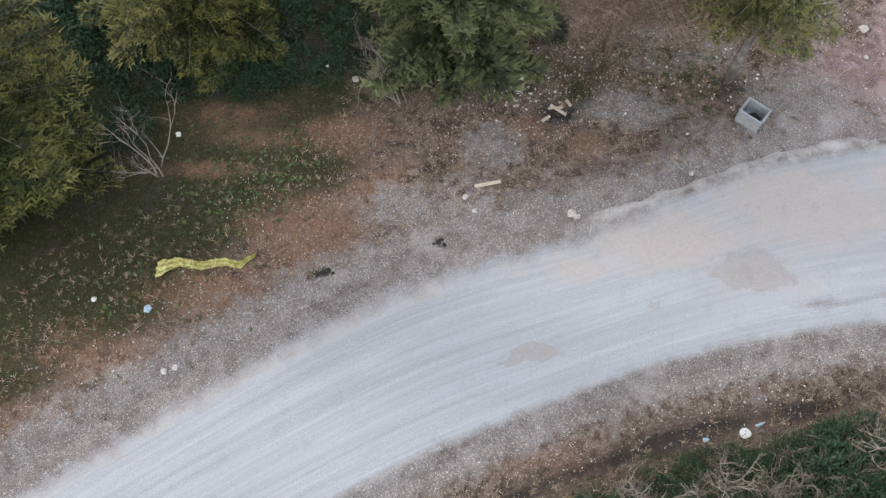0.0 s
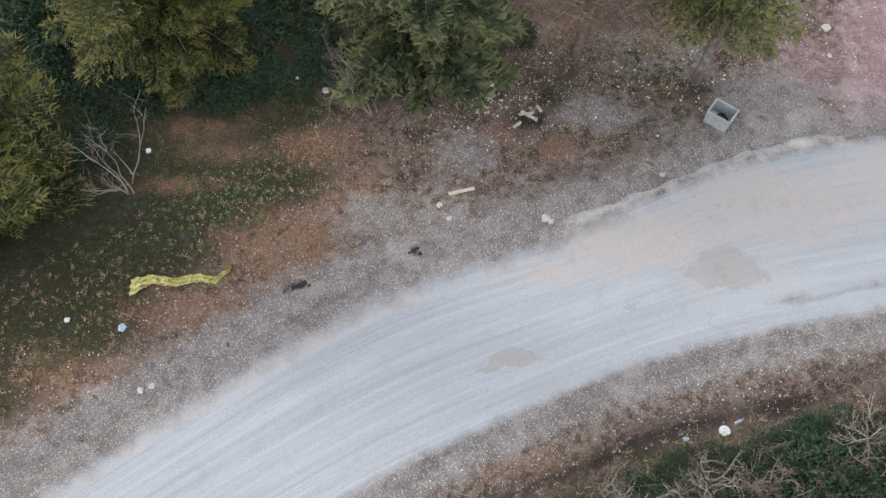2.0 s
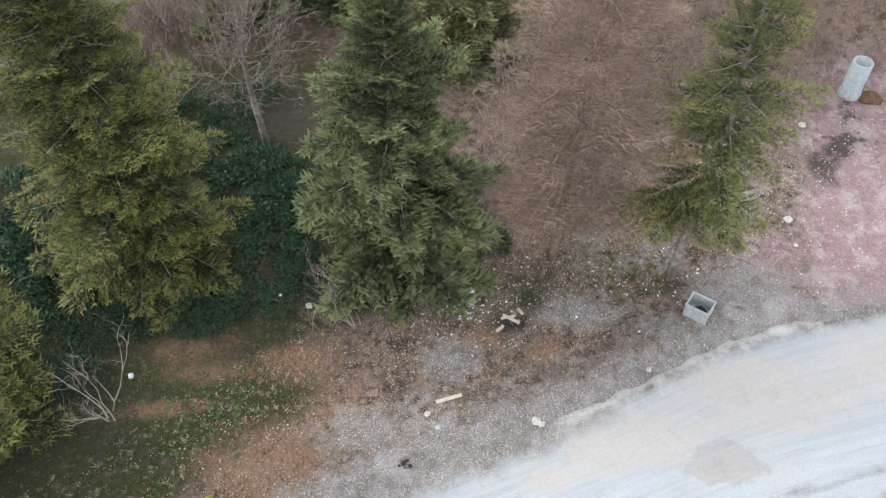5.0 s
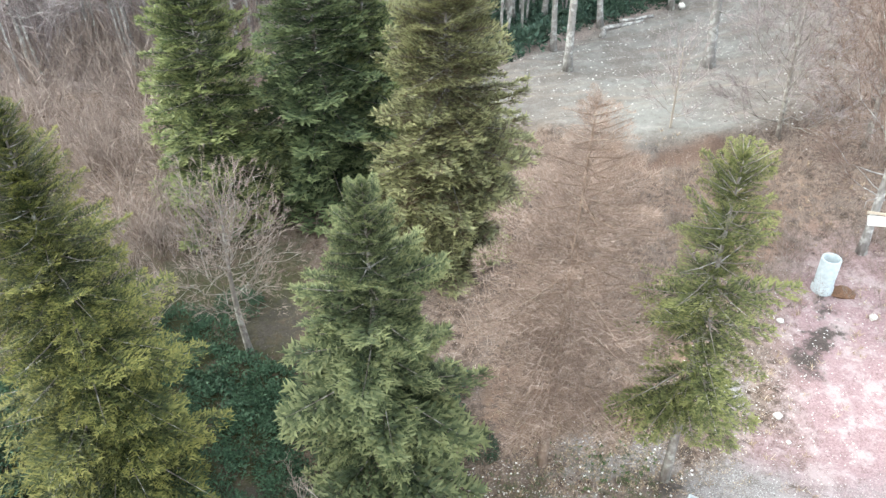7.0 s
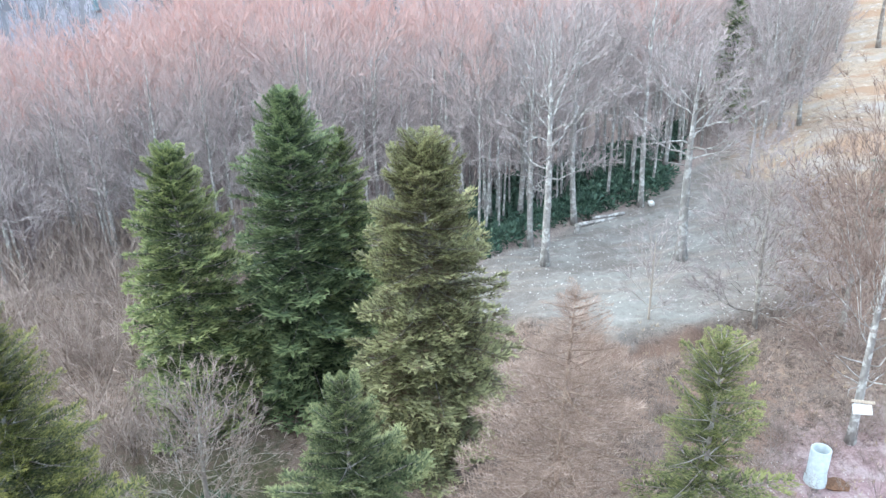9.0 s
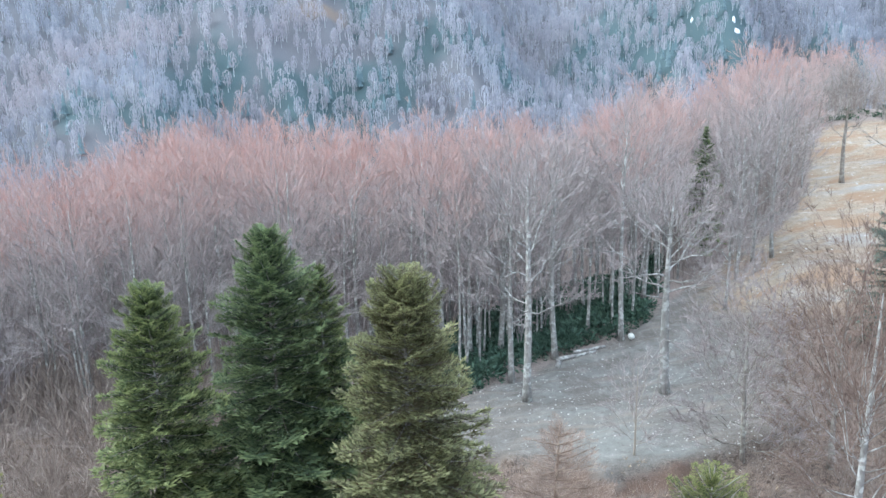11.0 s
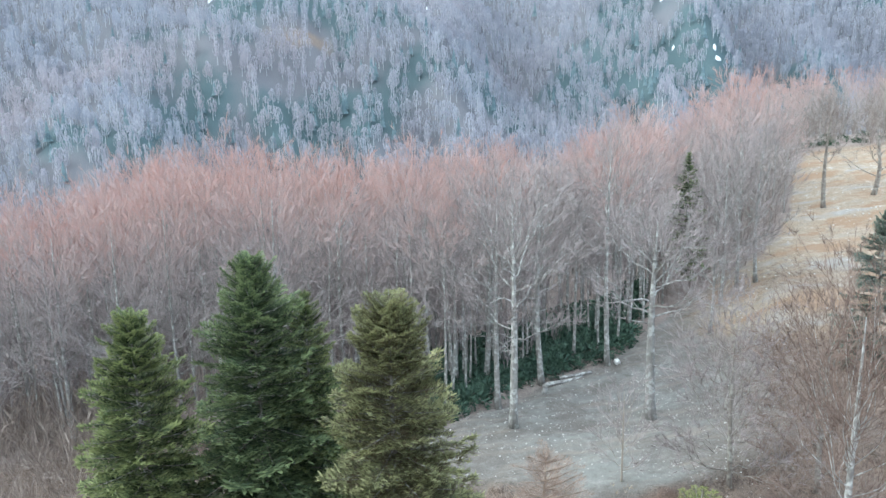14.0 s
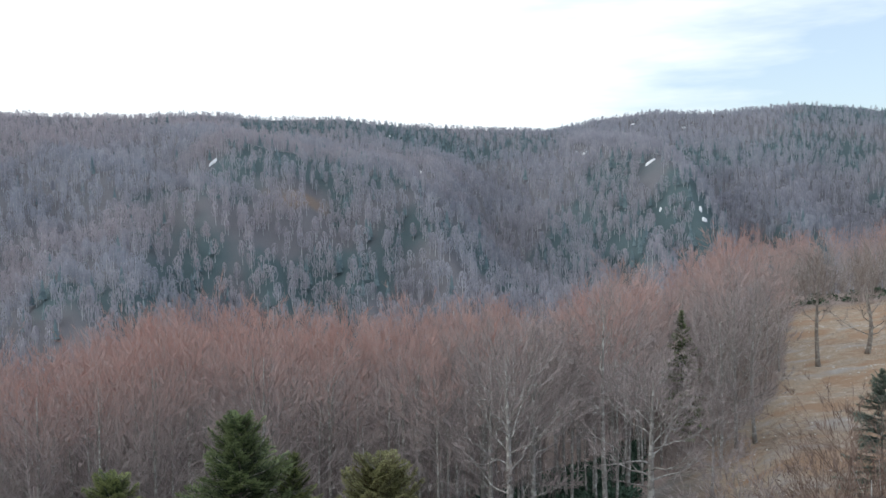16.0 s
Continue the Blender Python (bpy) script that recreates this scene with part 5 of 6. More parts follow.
# laurel bushes between the firs
BUSH = [bush_template(rnd, 1.0, 1100, 0.13).mesh("laurel_bush") for k in range(3)]
BUSHES = [(-6.4, 19.6, 1.25), (-5.2, 21.0, 1.3), (-4.2, 22.6, 1.2), (-6.6, 22.6, 1.4), (-3.4, 20.2, 1.1), (-5.6, 17.9, 0.9), (-3.9, 18.6, 0.9), (-12.0, 19.0, 1.5), (-12.6, 16.6, 1.4), (-14.0, 18.6, 1.6), (-16.2, 17.5, 1.6), (-13.5, 21.5, 1.6), (-11.4, 22.6, 1.4), (-16, 21, 1.6), (-8.0, 23.4, 1.3), (-11.0, 15.2, 1.0), (-7.6, 17.2, 1.0), (-2.6, 24.6, 1.1), (-1.9, 17.6, 0.7), (-9.2, 25.6, 1.2), (1.8, 21.2, 1.0), (3.0, 19.6, 0.7), (2.0, 23.0, 1.1), (-6.2, 28.4, 1.1), (-5.8, 24.2, 1.3), (-4.6, 23.6, 1.2), (-5.0, 22.0, 1.4), (-7.0, 24.8, 1.3), (-8.4, 27.4, 1.2), (-7.2, 26.6, 1.2), (-3.4, 21.6, 1.2), (-13.5, 24.0, 1.6), (-12.4, 25.6, 1.4), (-15.0, 23.0, 1.6), (-9.6, 17.2, 1.0), (-10.3, 18.5, 1.2), (-6.9, 16.9, 0.8), (-13.2, 20.4, 1.5), (-8.0, 17.8, 1.0), (-6.2, 17.5, 0.8), (-4.6, 17.6, 0.75), (-3.2, 18.0, 0.7), (-7.2, 18.8, 1.1), (-9.4, 17.6, 0.9), (-10.8, 17.0, 1.0), (-12.2, 14.9, 1.0), (-4.0, 19.4, 1.0)]
BUSHES += [(6.9, 4.8, 0.5), (7.7, 4.9, 0.5), (8.4, 4.6, 0.6), (5.0, 3.7, 0.5), (5.8, 3.9, 0.55), (6.9, 4.0, 0.6), (7.5, 3.5, 0.6), (10.2, 5.3, 0.7), (4.2, 3.5, 0.4), (12.6, 5.6, 0.6), (5.4, 4.2, 0.45), (6.4, 4.5, 0.5), (9.0, 4.9, 0.7), (9.9, 4.8, 0.9), (11.4, 4.6, 0.95), (8.0, 3.6, 0.6), (3.6, 3.6, 0.4), (9.6, 4.0, 0.9), (10.8, 3.6, 1.1), (9.5, 5.0, 0.75), (10.4, 4.4, 1.1), (11.2, 5.4, 1.0), (10.6, 5.5, 0.7), (11.9, 4.4, 1.1), (7.6, 4.6, 0.45), (8.9, 3.7, 0.8), (12.9, 4.9, 0.9), (12.4, 3.2, 1.0), (4.6, 3.4, 0.6), (6.1, 3.4, 0.7)]
for k, (x, y, size) in enumerate(BUSHES):
    near_road = y < 8
    ob = single("laurel_bush", BUSH[k % 3], M_LAUREL, "low green laurel bush beside the ditch" if near_road else "dark green laurel bush growing under the firs", "bush", "laurel bushes", m=pose(x, y, gz(x, y) - 0.1, 0, 0, 77 * k) @ Matrix.Diagonal((size, size, size * 0.9, 1)))

# leafless shrubs one by one
for k, (x, y, h, tilt, label, mat) in enumerate((
        (-9.6, 13.6, 3.6, (-0.35, 0.75), "grey leafless shrub with crooked forked stems", M_TWIG_PALE),
        (-1.9, 16.4, 2.9, (-0.6, 0.75), "grey leafless shrub leaning over the verge", M_TWIG_PALE),
        (-3.1, 17.9, 2.2, (-0.5, 0.5), "brown leafless shrub below the fir", M_TWIG_BROWN),
        (-2.9, 14.7, 1.3, (0.1, 0.4), "thin upright brown stems on the verge", M_TWIG_BROWN),
        (4.6, 3.9, 1.5, (0.2, 0.1), "pale leafless shrub beside the ditch", M_TWIG_PALE),
        (7.4, 4.2, 1.7, (-0.2, 0.2), "pale leafless shrub beside the ditch", M_TWIG_PALE),
        (8.9, 4.1, 1.4, (0.1, 0.2), "brown leafless shrub beside the ditch", M_TWIG_BROWN),
        (12.0, 4.9, 2.0, (-0.5, 0.1), "pale leafless shrub with long arching stems", M_TWIG_PALE),
        (5.2, 3.5, 1.9, (0.0, -0.2), "pale leafless shrub beside the ditch", M_TWIG_PALE),
        (6.6, 3.7, 1.8, (0.3, 0.1), "pale leafless shrub beside the ditch", M_TWIG_PALE),
        (8.3, 3.9, 1.7, (0.2, -0.1), "brown leafless shrub beside the ditch", M_TWIG_BROWN),
        (12.4, 5.4, 2.4, (-0.6, 0.1), "pale leafless shrub with long arching stems", M_TWIG_PALE),
        (13.2, 6.6, 2.2, (-0.3, 0.3), "brown leafless shrub at the road edge", M_TWIG_BROWN),
        (11.6, 7.0, 1.3, (0.1, 0.2), "brown leafless shrub at the road edge", M_TWIG_BROWN))):
    r2 = random.Random(200 + k)
    s = Shape()

    def branch(p, d, length, rad, level):
        pts, q = [p.copy()], p.copy()
        for i in range(4):
            d = (d + spray_random(r2, 0.42) + Vector((0, 0, 0.08))).normalized()
            q = q + d * length / 4
            pts.append(q.copy())
        s.tube(pts, [rad * (1 - 0.2 * i) for i in range(5)], 4 if level < 2 else 3, cap=False)
        if level < 3:
            for i in range(3):
                b = pts[r2.randrange(1, 5)]
                branch(b, (d + spray_random(r2, 0.85)).normalized(), length * r2.uniform(0.45, 0.7), rad * 0.55, level + 1)

    for i in range(4):
        branch(Vector((r2.uniform(-.12, .12), r2.uniform(-.12, .12), -0.1)), (Vector((tilt[0], tilt[1], 0.8)) + spray_random(r2, 0.55)).normalized(), h * 0.55, 0.038, 0)
    single("bare_shrub", s.mesh("shrub", True), mat, label, "shrub", "bare shrubs", m=pose(x, y, gz(x, y)))


# ---- ground cover: stones, leaves, straw, herbs ----
def stone_template(rnd):
    bm = bmesh.new()
    bmesh.ops.create_cone(bm, cap_ends=False, segments=4, radius1=1.0, radius2=0.5, depth=1.0)
    bmesh.ops.contextual_create(bm, geom=[v for v in bm.verts if v.co.z > 0])
    for v in bm.verts:
        v.co = v.co * rnd.uniform(0.75, 1.2)
        v.co.z *= 0.6
    s = Shape()
    s.bm_add(bm)
    return arrays(s)


def leaf_template(rnd):
    s = Shape()
    for k in range(3):
        p = Vector((rnd.uniform(-1, 1) * 1.6, rnd.uniform(-1, 1) * 1.6, 0.12))
        d = Vector((rnd.uniform(-1, 1), rnd.uniform(-1, 1), rnd.uniform(0, 0.5)))
        s.leaf(p, d, 0.8, d.cross(Vector((0, 0, 1))).normalized())
    return arrays(s)


def tuft_template(rnd, blades=9):
    s = Shape()
    for k in range(blades):
        a = rnd.uniform(0, 6.283)
        d = Vector((math.cos(a) * 0.8, math.sin(a) * 0.8, rnd.uniform(0.3, 1.0)))
        s.blade(Vector((rnd.uniform(-.3, .3), rnd.uniform(-.3, .3), -0.05)), d, 0.10, d.cross(Vector((0, 0, 1))).normalized())
    return arrays(s)


def herb_template(rnd):
    s = Shape()
    for k in range(7):
        a = k * 0.9 + rnd.uniform(-.2, .2)
        d = Vector((math.cos(a), math.sin(a), rnd.uniform(0.2, 0.8))) * rnd.uniform(0.7, 1.2)
        s.leaf(Vector((0, 0, 0.1)), d, 0.6, d.cross(Vector((0, 0, 1))).normalized())
    return arrays(s)


STONES = [stone_template(rnd) for k in range(6)]
LEAVES = [leaf_template(rnd) for k in range(6)]
TUFTS = [tuft_template(rnd) for k in range(5)]
HERBS = [herb_template(rnd) for k in range(5)]
scatter("pebbles", STONES, np.vstack([
    rows_on(2200, verge(-4, 17, -0.3, 8, 1.0), (0.008, 0.024), 6, 11),
    rows_on(900, verge(-15, -4, -0.3, 3.5, 1.3), (0.012, 0.034), 6, 18),
    rows_on(130, spots([(-6.6, 12.6, 1.8), (-5.6, 12.9, 1.4)]), (0.014, 0.04), 6, 19),
    rows_on(900, spots([(-1.8, 12.5, 1.4), (1.0, 14.8, 1.2), (5.6, 16.6, 1.8), (8.4, 18.4, 1.8), (3.0, 16.8, 1.4)]), (0.010, 0.030), 6, 17),
    rows_on(500, verge(-1, 6, 3.0, 7.0), (0.015, 0.05), 6, 12),
    rows_on(1500, shoulder(-6, 15, -0.1, 1.7), (0.008, 0.024), 6, 13),
    rows_on(900, polar(25, 42, 21, 34), (0.015, 0.05), 6, 14),
    rows_on(1400, polar(8, 32, 43, 60), (0.02, 0.08), 6, 15),
    rows_on(500, polar(29, 40, 62, 118), (0.04, 0.13), 6, 16)]), M_STONE, "scattered pale pebbles and stones", "stones")
scatter("white_chips", STONES, np.vstack([
    rows_on(380, verge(-4, 15, 0.3, 6.5), (0.012, 0.032), 6, 71),
    rows_on(170, spots([(2.6, 17.2, 1.6), (1.6, 17.3, 1.2), (8.6, 18.2, 1.6), (6.4, 18.4, 1.8)]), (0.03, 0.075), 6, 72),
    rows_on(120, verge(-12, -4, 0.8, 5.5), (0.016, 0.04), 6, 73),
    rows_on(260, shoulder(-4, 15, 0.2, 2.0), (0.015, 0.036), 6, 74),
    rows_on(120, polar(25, 42, 21, 32), (0.02, 0.05), 6, 75)]), M_CHIP, "scattered white stone chips and scraps", "stones")
scatter("fallen_leaves", LEAVES, np.vstack([
    rows_on(2600, verge(-4, 12, 0.3, 9), (0.025, 0.06), 6, 21),
    rows_on(700, verge(-16, -4, 0.3, 7), (0.025, 0.06), 6, 26),
    rows_on(800, spots([(-4.6, 11.0, 1.8), (-6.5, 9.3, 2.2), (-3.6, 15.2, 2.0), (5.6, 21.5, 3.0)]), (0.03, 0.06), 6, 22),
    rows_on(900, shoulder(-6, 15, 0.1, 3.4), (0.02, 0.05), 6, 23),
    rows_on(1200, polar(2, 34, 19, 34), (0.03, 0.07), 6, 24),
    rows_on(900, spots([(6.4, 18.5, 1.8), (8.4, 18.6, 1.6), (7.4, 19.6, 1.8), (5.6, 20.2, 1.8)]), (0.03, 0.075), 6, 25)]), M_STRAW, "dry brown fallen leaves and chips", "leaf litter")
scatter("dry_grass", TUFTS, np.vstack([
    rows_on(700, verge(-16, 10, 0.6, 7), (0.10, 0.24), 5, 31),
    rows_on(350, shoulder(-4, 15, 1.4, 4.0), (0.12, 0.3), 5, 32),
    rows_on(500, polar(8, 40, 20, 42), (0.12, 0.34), 5, 34)]), M_STRAW, "dry straw-coloured grass tufts", "grass")
scatter("green_grass", TUFTS, np.vstack([
    rows_on(1100, spots([(-8.2, 14.3, 2.4), (-9.5, 11.5, 2.4), (-5.8, 13.2, 2.0), (-5, 17, 2.6), (-12, 9, 3), (4.2, 17.6, 1.6), (6.8, 18.4, 1.6), (1.2, 18.2, 1.6), (8.0, 17.0, 1.4)]), (0.08, 0.2), 5, 41),
    rows_on(300, shoulder(3, 15, 2.0, 4.5), (0.12, 0.3), 5, 42)]), M_GRASS, "short green grass on the verge", "grass")
scatter("herbs", HERBS, np.vstack([
    rows_on(300, spots([(-6.6, 13.0, 1.4), (-7.5, 12.2, 1.6), (-10, 9.5, 2.0), (-5.6, 14.0, 1.4), (-8.5, 13.5, 2.0)]), (0.035, 0.10), 5, 51),
    rows_on(70, spots([(6.5, 18.6, 1.6), (8.4, 18.4, 1.4), (7.2, 17.4, 1.0)]), (0.04, 0.10), 5, 52)]), M_HERB, "pale green leafy weeds on the verge", "weeds")
# ---- things on the verge ----
M_ZINC = plain("galvanised_steel", (0.42, 0.46, 0.48), (0.58, 0.62, 0.64), 0.45, 6, 0.25, 0.5, 0.1)
M_CONCRETE = plain("pale_concrete", (0.36, 0.40, 0.42), (0.50, 0.55, 0.57), 0.85, 5)
M_BOARD = plain("weathered_board", (0.48, 0.40, 0.31), (0.68, 0.60, 0.50), 0.8, 10)
M_WHITE = plain("white_paint", (0.68, 0.67, 0.63), (0.82, 0.81, 0.78), 0.5, 5)
M_PLASTIC_WHITE = plain("white_plastic", (0.72, 0.74, 0.75), (0.84, 0.85, 0.86), 0.35, 5, relief=0.05)
M_PLASTIC_BLUE = plain("pale_blue_plastic", (0.30, 0.45, 0.58), (0.55, 0.66, 0.75), 0.35, 8)
def yellow_plastic():
    n = Nodes("yellow_plastic")
    c = n.mix(n.ramp(n.noise(5, 4), (0.35, 0.0), (0.65, 1.0)), (0.46, 0.44, 0.12), (0.74, 0.70, 0.32))
    c = n.mix(n.ramp(n.noise(9, 5, 0.7), (0.5, 0.0), (0.62, 0.85)), c, (0.20, 0.15, 0.07))
    return n.done(c, 0.5)


M_YELLOW = yellow_plastic()
M_CHAR = plain("charred_wood", (0.015, 0.014, 0.014), (0.06, 0.055, 0.05), 0.9, 12)
M_RUST = plain("rusty_soil", (0.085, 0.045, 0.028), (0.20, 0.115, 0.07), 0.9, 10)


def waste_bin(x, y, turn):
    w, d, h, t = 0.76, 0.58, 0.64, 0.02
    ob = thing("waste_bin", (x, y, gz(x, y)), "open-topped galvanised metal waste bin standing on the verge", "bin", turn=turn)
    part("side_panel", box_mesh("panel", (w, t, h - 0.06), 0.004, (0, -d / 2, h / 2 + 0.03)), M_ZINC, ob)
    part("side_panel", box_mesh("panel", (w, t, h - 0.06), 0.004, (0, d / 2, h / 2 + 0.03)), M_ZINC, ob)
    part("end_panel", box_mesh("panel", (t, d - t, h - 0.06), 0.004, (-w / 2 + t / 2, 0, h / 2 + 0.03)), M_ZINC, ob)
    part("end_panel", box_mesh("panel", (t, d - t, h - 0.06), 0.004, (w / 2 - t / 2, 0, h / 2 + 0.03)), M_ZINC, ob)
    part("floor_panel", box_mesh("panel", (w - 2 * t, d - t, t), 0.003, (0, 0, 0.09)), M_ZINC, ob)
    for sy in (-1, 1):
        part("rim", box_mesh("rim", (w + 0.10, 0.055, 0.05), 0.012, (0, sy * (d / 2 + 0.012), h + 0.02)), M_ZINC, ob)
    for sx in (-1, 1):
        part("rim", box_mesh("rim", (0.055, d - 0.04, 0.05), 0.012, (sx * (w / 2 + 0.012), 0, h + 0.02)), M_ZINC, ob)
        for sy in (-1, 1):
            part("foot", box_mesh("foot", (0.06, 0.06, 0.12), 0.008, (sx * (w / 2 - 0.05), sy * (d / 2 - 0.05), 0.04)), M_ZINC, ob)
            part("corner_post", box_mesh("post", (0.045, 0.045, h - 0.08), 0.006, (sx * (w / 2 + 0.005), sy * (d / 2 + 0.005), h / 2 + 0.04)), M_ZINC, ob)
    # near-black rubbish stands in for the shadow inside the bin
    part("waste", crumple("rubbish", random.Random(3), 0.26, 0.12, (0.05, 0, 0.17)), M_CHAR, ob, "crumpled rubbish, coloured black for the shadow inside the bin")


def crumple(name, rnd, size, thick, at=(0, 0, 0), flat=0.5):
    bm = bmesh.new()
    bmesh.ops.create_icosphere(bm, subdivisions=2, radius=size)
    for v in bm.verts:
        v.co *= rnd.uniform(0.7, 1.15)
        v.co.z *= flat
    bmesh.ops.translate(bm, vec=at, verts=bm.verts)
    me = bpy.data.meshes.new(name)
    bm.to_mesh(me)
    bm.free()
    return me


waste_bin(9.46, 15.95, -38)


def concrete_pipe(x, y, height=1.68, outer=0.41, wall=0.075):
    bm = bmesh.new()
    prof = [(outer + 0.05, -0.05), (outer + 0.05, 0.22), (outer, 0.28), (outer, height - 0.02), (outer - 0.02, height), (outer - wall + 0.02, height), (outer - wall, height - 0.02), (outer - wall, 0.0)]
    n = 40
    rings = [[bm.verts.new((r * math.cos(6.28318 * k / n), r * math.sin(6.28318 * k / n), z)) for k in range(n)] for r, z in prof]
    for a, b in zip(rings, rings[1:]):
        for k in range(n):
            bm.faces.new((a[k], a[(k + 1) % n], b[(k + 1) % n], b[k]))
    me = bpy.data.meshes.new("pipe")
    bm.to_mesh(me)
    bm.free()
    me.polygons.foreach_set("use_smooth", [True] * len(me.polygons))
    single("concrete_pipe", me, M_CONCRETE, "pale hollow concrete pipe standing upright on the ground", "pipe", m=pose(x, y, gz(x, y), 0, 1, 0))


concrete_pipe(18.72, 26.62)
# spoil heap at the pipe's foot
single("soil_heap", crumple("heap", random.Random(12), 0.55, 0.2, flat=0.35), M_RUST, "small heap of rusty brown soil beside the pipe", "soil", m=pose(19.5, 26.3, gz(19.5, 26.3)))

# boards on the trunk
ob = thing("sign_board", (21.46, 28.55, gz(21.46, 28.55) + 2.0), "blank white board with a slat above, nailed to a trunk", "sign", turn=-38)
part("panel", box_mesh("panel", (0.78, 0.03, 0.5), 0.006, (0.16, -0.17, 0.02), pose(0, 0, 0, 0, -14, 0)), M_WHITE, ob)
part("slat", box_mesh("slat", (0.92, 0.03, 0.13), 0.006, (0.2, -0.17, 0.42), pose(0, 0, 0, 0, -10, 0)), M_BOARD, ob, "weathered wooden slat")


def yellow_strip():
    rnd = random.Random(4)
    s = Shape()
    knots = [(-9.15, 10.16), (-8.5, 10.46), (-7.76, 10.34), (-7.1, 10.5), (-6.62, 10.42), (-6.2, 10.78)]
    half = [0.27, 0.18, 0.13, 0.14, 0.12, 0.06]
    n, m = 46, 9
    for i in range(n + 1):
        u = i / n * (len(knots) - 1)
        k = min(int(u), len(knots) - 2)
        f = u - k
        x, y = knots[k][0] * (1 - f) + knots[k + 1][0] * f, knots[k][1] * (1 - f) + knots[k + 1][1] * f
        w = half[k] * (1 - f) + half[k + 1] * f
        w *= rnd.uniform(0.85, 1.15)
        for j in range(m + 1):
            v = j / m * 2 - 1
            py = y + v * w
            fold = 0.05 + 0.05 * math.sin(v * 7 + u * 3) + 0.035 * rnd.random()
            s.v.append(Vector((x + 7.7, py - 10.4, gz(x, py) - gz(-7.7, 10.4) + fold)))
    for i in range(n):
        for j in range(m):
            a = i * (m + 1) + j
            s.f += [(a, a + m + 1, a + m + 2), (a, a + m + 2, a + 1)]
    me = s.mesh("strip", False)
    ob = single("plastic_sheet", me, M_YELLOW, "long crumpled strip of yellow plastic sheet on the verge", "plastic sheet", m=pose(-7.7, 10.4, gz(-7.7, 10.4)))
    thick = ob.modifiers.new("thickness", "SOLIDIFY")
    thick.thickness = 0.006


yellow_strip()


def plank(x, y, length, width, turn, label, material=M_BOARD, lift=0.03, tilt=0):
    single("plank", box_mesh("plank", (length, width, 0.035), 0.006), material, label, "plank", "loose planks", m=pose(x, y, gz(x, y) + lift, 0, tilt, turn))


plank(0.9, 13.4, 0.86, 0.12, 14, "pale weathered wooden plank lying on the verge")
plank(3.2, 16.2, 0.62, 0.11, -33, "pale half-burnt plank on the ash", lift=0.14, tilt=4)
plank(3.12, 16.3, 0.5, 0.09, 8, "pale half-burnt plank on the ash", lift=0.10)
plank(3.57, 16.55, 0.28, 0.1, -60, "short pale wooden offcut beside the ash")
plank(2.8, 15.9, 0.34, 0.1, 40, "short pale wooden offcut beside the ash", lift=0.06)
plank(3.6, 16.1, 0.5, 0.07, 60, "charred plank on the ash", M_CHAR, 0.06)
plank(3.3, 15.95, 0.6, 0.08, -12, "charred plank on the ash", M_CHAR, 0.06)
plank(3.0, 16.05, 0.5, 0.08, 75, "charred plank on the ash", M_CHAR, 0.05)


def lump(name, x, y, size, label, category, material, seed, flat=0.5, group=""):
    single(name, crumple(name, random.Random(seed), size, 0.1, flat=flat), material, label, category, group, m=pose(x, y, gz(x, y) + size * flat * 0.5, 0, 0, seed * 40))


for k, (x, y, s, f) in enumerate(((-9.3, 15.1, 0.10, 0.8), (-0.8, 17.5, 0.10, 0.6), (3.2, 20.5, 0.13, 0.5), (2.0, 17.6, 0.12, 0.4), (1.9, 17.0, 0.10, 0.4), (-10.9, 9.2, 0.09, 0.6), (-4.6, 17.9, 0.06, 0.7))):
    lump("plastic_bag", x, y, s, "crumpled white plastic bag on the ground", "litter", M_PLASTIC_WHITE, 60 + k, f, "litter")
lump("plastic_scrap", -9.2, 8.9, 0.13, "crumpled pale blue plastic scrap on the verge", "litter", M_PLASTIC_BLUE, 70, 0.4, "litter")
lump("plastic_scrap", 7.1, 5.5, 0.1, "crumpled pale blue plastic scrap in the ditch", "litter", M_PLASTIC_BLUE, 71, 0.4, "litter")
for k, (x, y, s) in enumerate(((-8.4, 7.0, 0.11), (-8.1, 7.12, 0.1), (3.55, 12.45, 0.16), (3.7, 12.35, 0.12), (20.0, 24.6, 0.2), (16.1, 24.8, 0.16), (13.8, 18.7, 0.1), (7.4, 14.0, 0.1), (0.2, 12.9, 0.1), (0.5, 12.4, 0.09), (-3.6, 17.4, 0.13), (13.9, 19.9, 0.18))):
    lump("rock", x, y, s, "pale grey rock lying on the ground", "rock", M_STONE, 80 + k, 0.6, "rocks")
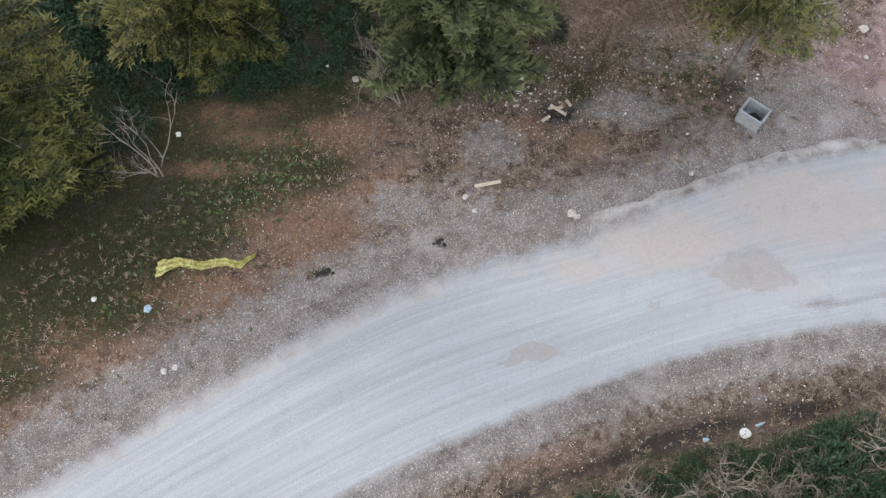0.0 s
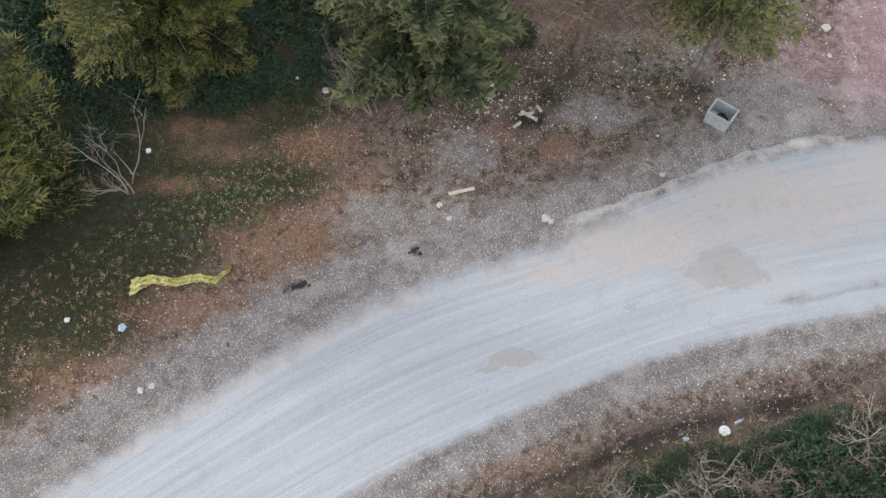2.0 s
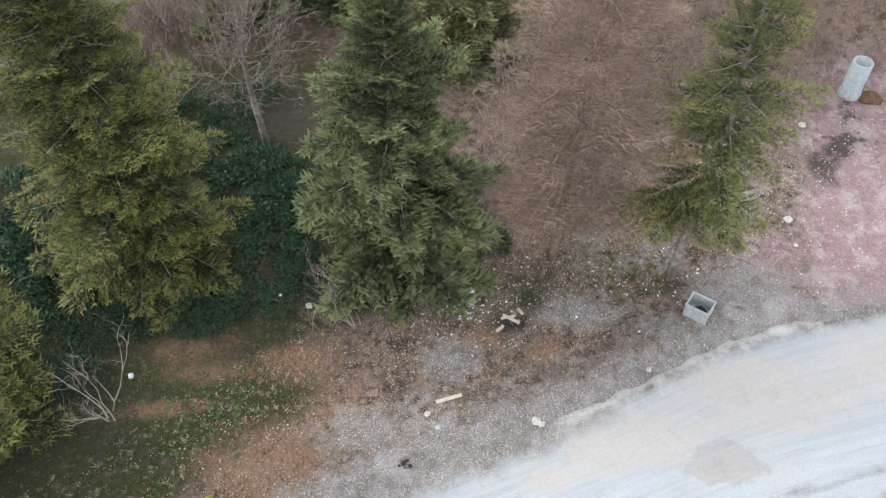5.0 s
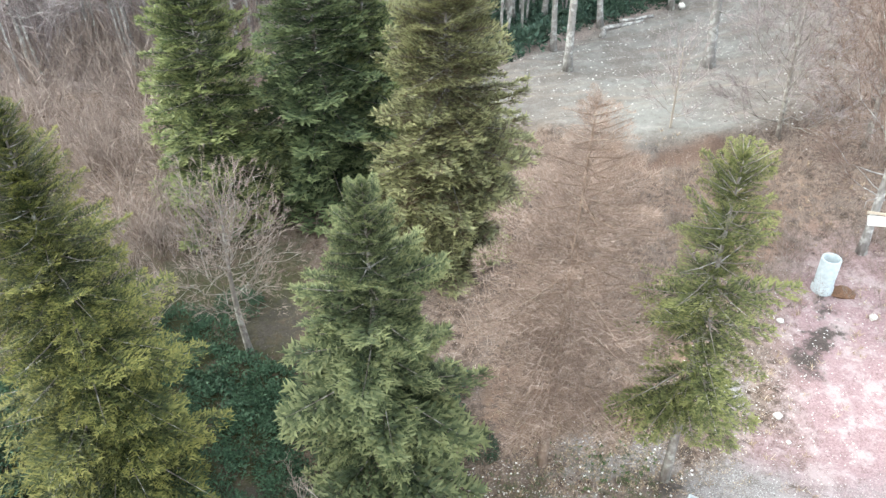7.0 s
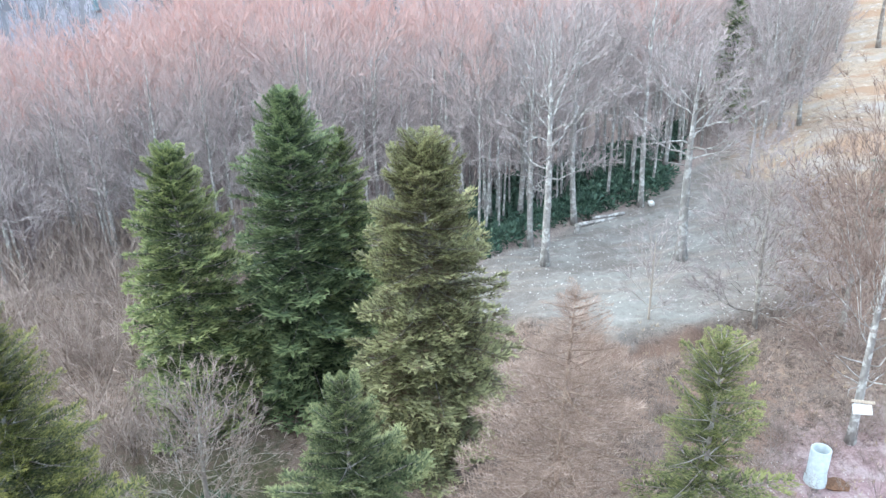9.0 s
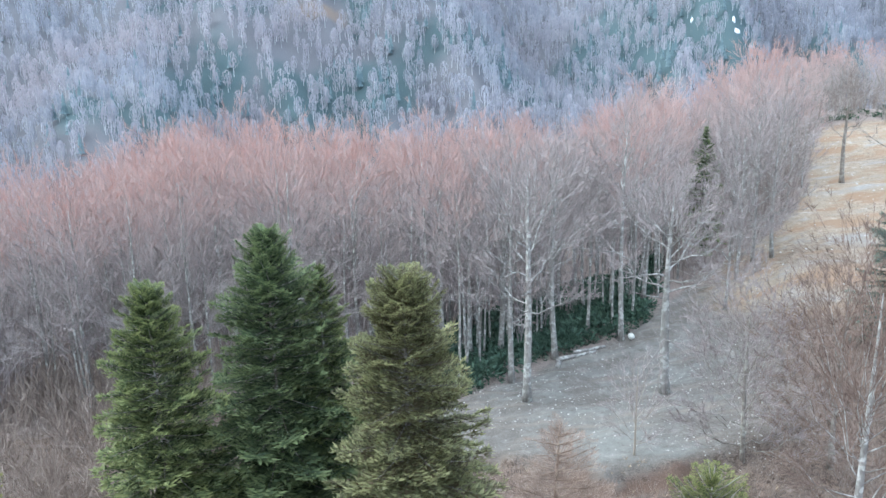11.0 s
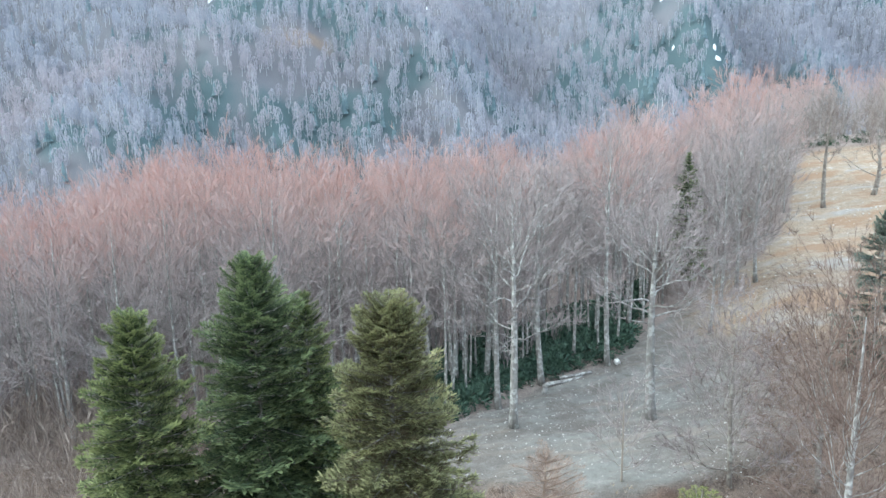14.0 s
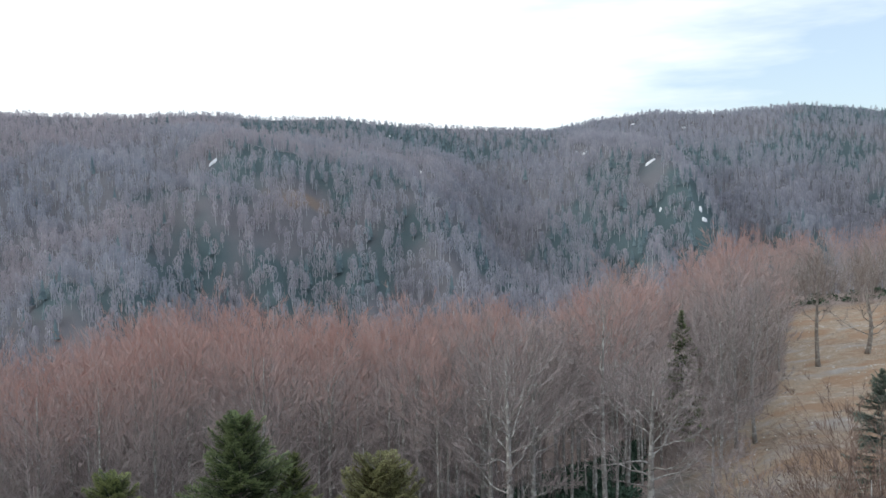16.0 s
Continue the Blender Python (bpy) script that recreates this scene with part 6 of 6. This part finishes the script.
for k, (x, y, s) in enumerate(((-0.62, 11.36, 0.09), (-0.42, 11.28, 0.07), (-0.5, 11.44, 0.06), (-0.75, 11.3, 0.05), (-4.25, 10.12, 0.08), (-3.92, 10.27, 0.09), (-4.5, 10.02, 0.06), (-4.08, 10.18, 0.10), (-3.78, 10.2, 0.05))):
    lump("charred_lump", x, y, s, "black charred clump at the road edge", "debris", M_CHAR, 100 + k, 0.35, "charred debris")


def bucket_lid(x, y):
    bm = bmesh.new()
    prof = [(0.0, 0.035), (0.10, 0.037), (0.145, 0.03), (0.155, 0.04), (0.165, 0.03), (0.165, 0.0)]
    n = 28
    rings = [[bm.verts.new((max(r, 0.001) * math.cos(6.28318 * k / n), max(r, 0.001) * math.sin(6.28318 * k / n), z)) for k in range(n)] for r, z in prof]
    for a, b in zip(rings, rings[1:]):
        for k in range(n):
            bm.faces.new((a[k], b[k], b[(k + 1) % n], a[(k + 1) % n]))
    me = bpy.data.meshes.new("lid")
    bm.to_mesh(me)
    bm.free()
    single("bucket_lid", me, M_PLASTIC_WHITE, "round white plastic bucket lid beside the ditch", "lid", m=pose(x, y, gz(x, y) + 0.06, -8, 4, 0))


bucket_lid(8.2, 5.7)
sh = Shape()
sh.tube([Vector((-0.14, 0, 0)), Vector((-0.13, 0, 0)), Vector((0.05, 0, 0)), Vector((0.1, 0, 0)), Vector((0.14, 0, 0))], [0.03, 0.042, 0.042, 0.02, 0.018], 12)
single("bottle", sh.mesh("bottle", True), M_PLASTIC_BLUE, "pale blue plastic bottle lying in the ditch", "bottle", "litter", m=pose(8.72, 6.02, gz(8.72, 6.02) + 0.04, 0, 0, 25))

# fallen logs and a white stone at the field's upper edge
for x, y, L, r, turn in ((17.8, 55.2, 3.4, 0.17, 18), (18.9, 55.7, 2.6, 0.13, 12), (16.2, 54.4, 1.2, 0.2, 70)):
    sh = Shape()
    r3 = random.Random(int(L * 10))
    sh.tube([Vector((-L / 2 + L * i / 6, r3.uniform(-.05, .05), r3.uniform(-.03, .03))) for i in range(7)], [r * (1 - 0.06 * i) for i in range(7)], 9)
    single("fallen_log", sh.mesh("log", True), M_BEECH, "pale fallen log at the edge of the field", "log", "fallen logs", m=pose(x, y, gz(x, y) + r * 0.8, 0, 0, turn))
lump("white_stone", 22.5, 56.9, 0.26, "large white stone at the edge of the wood", "rock", M_WHITE, 130, 1.1)
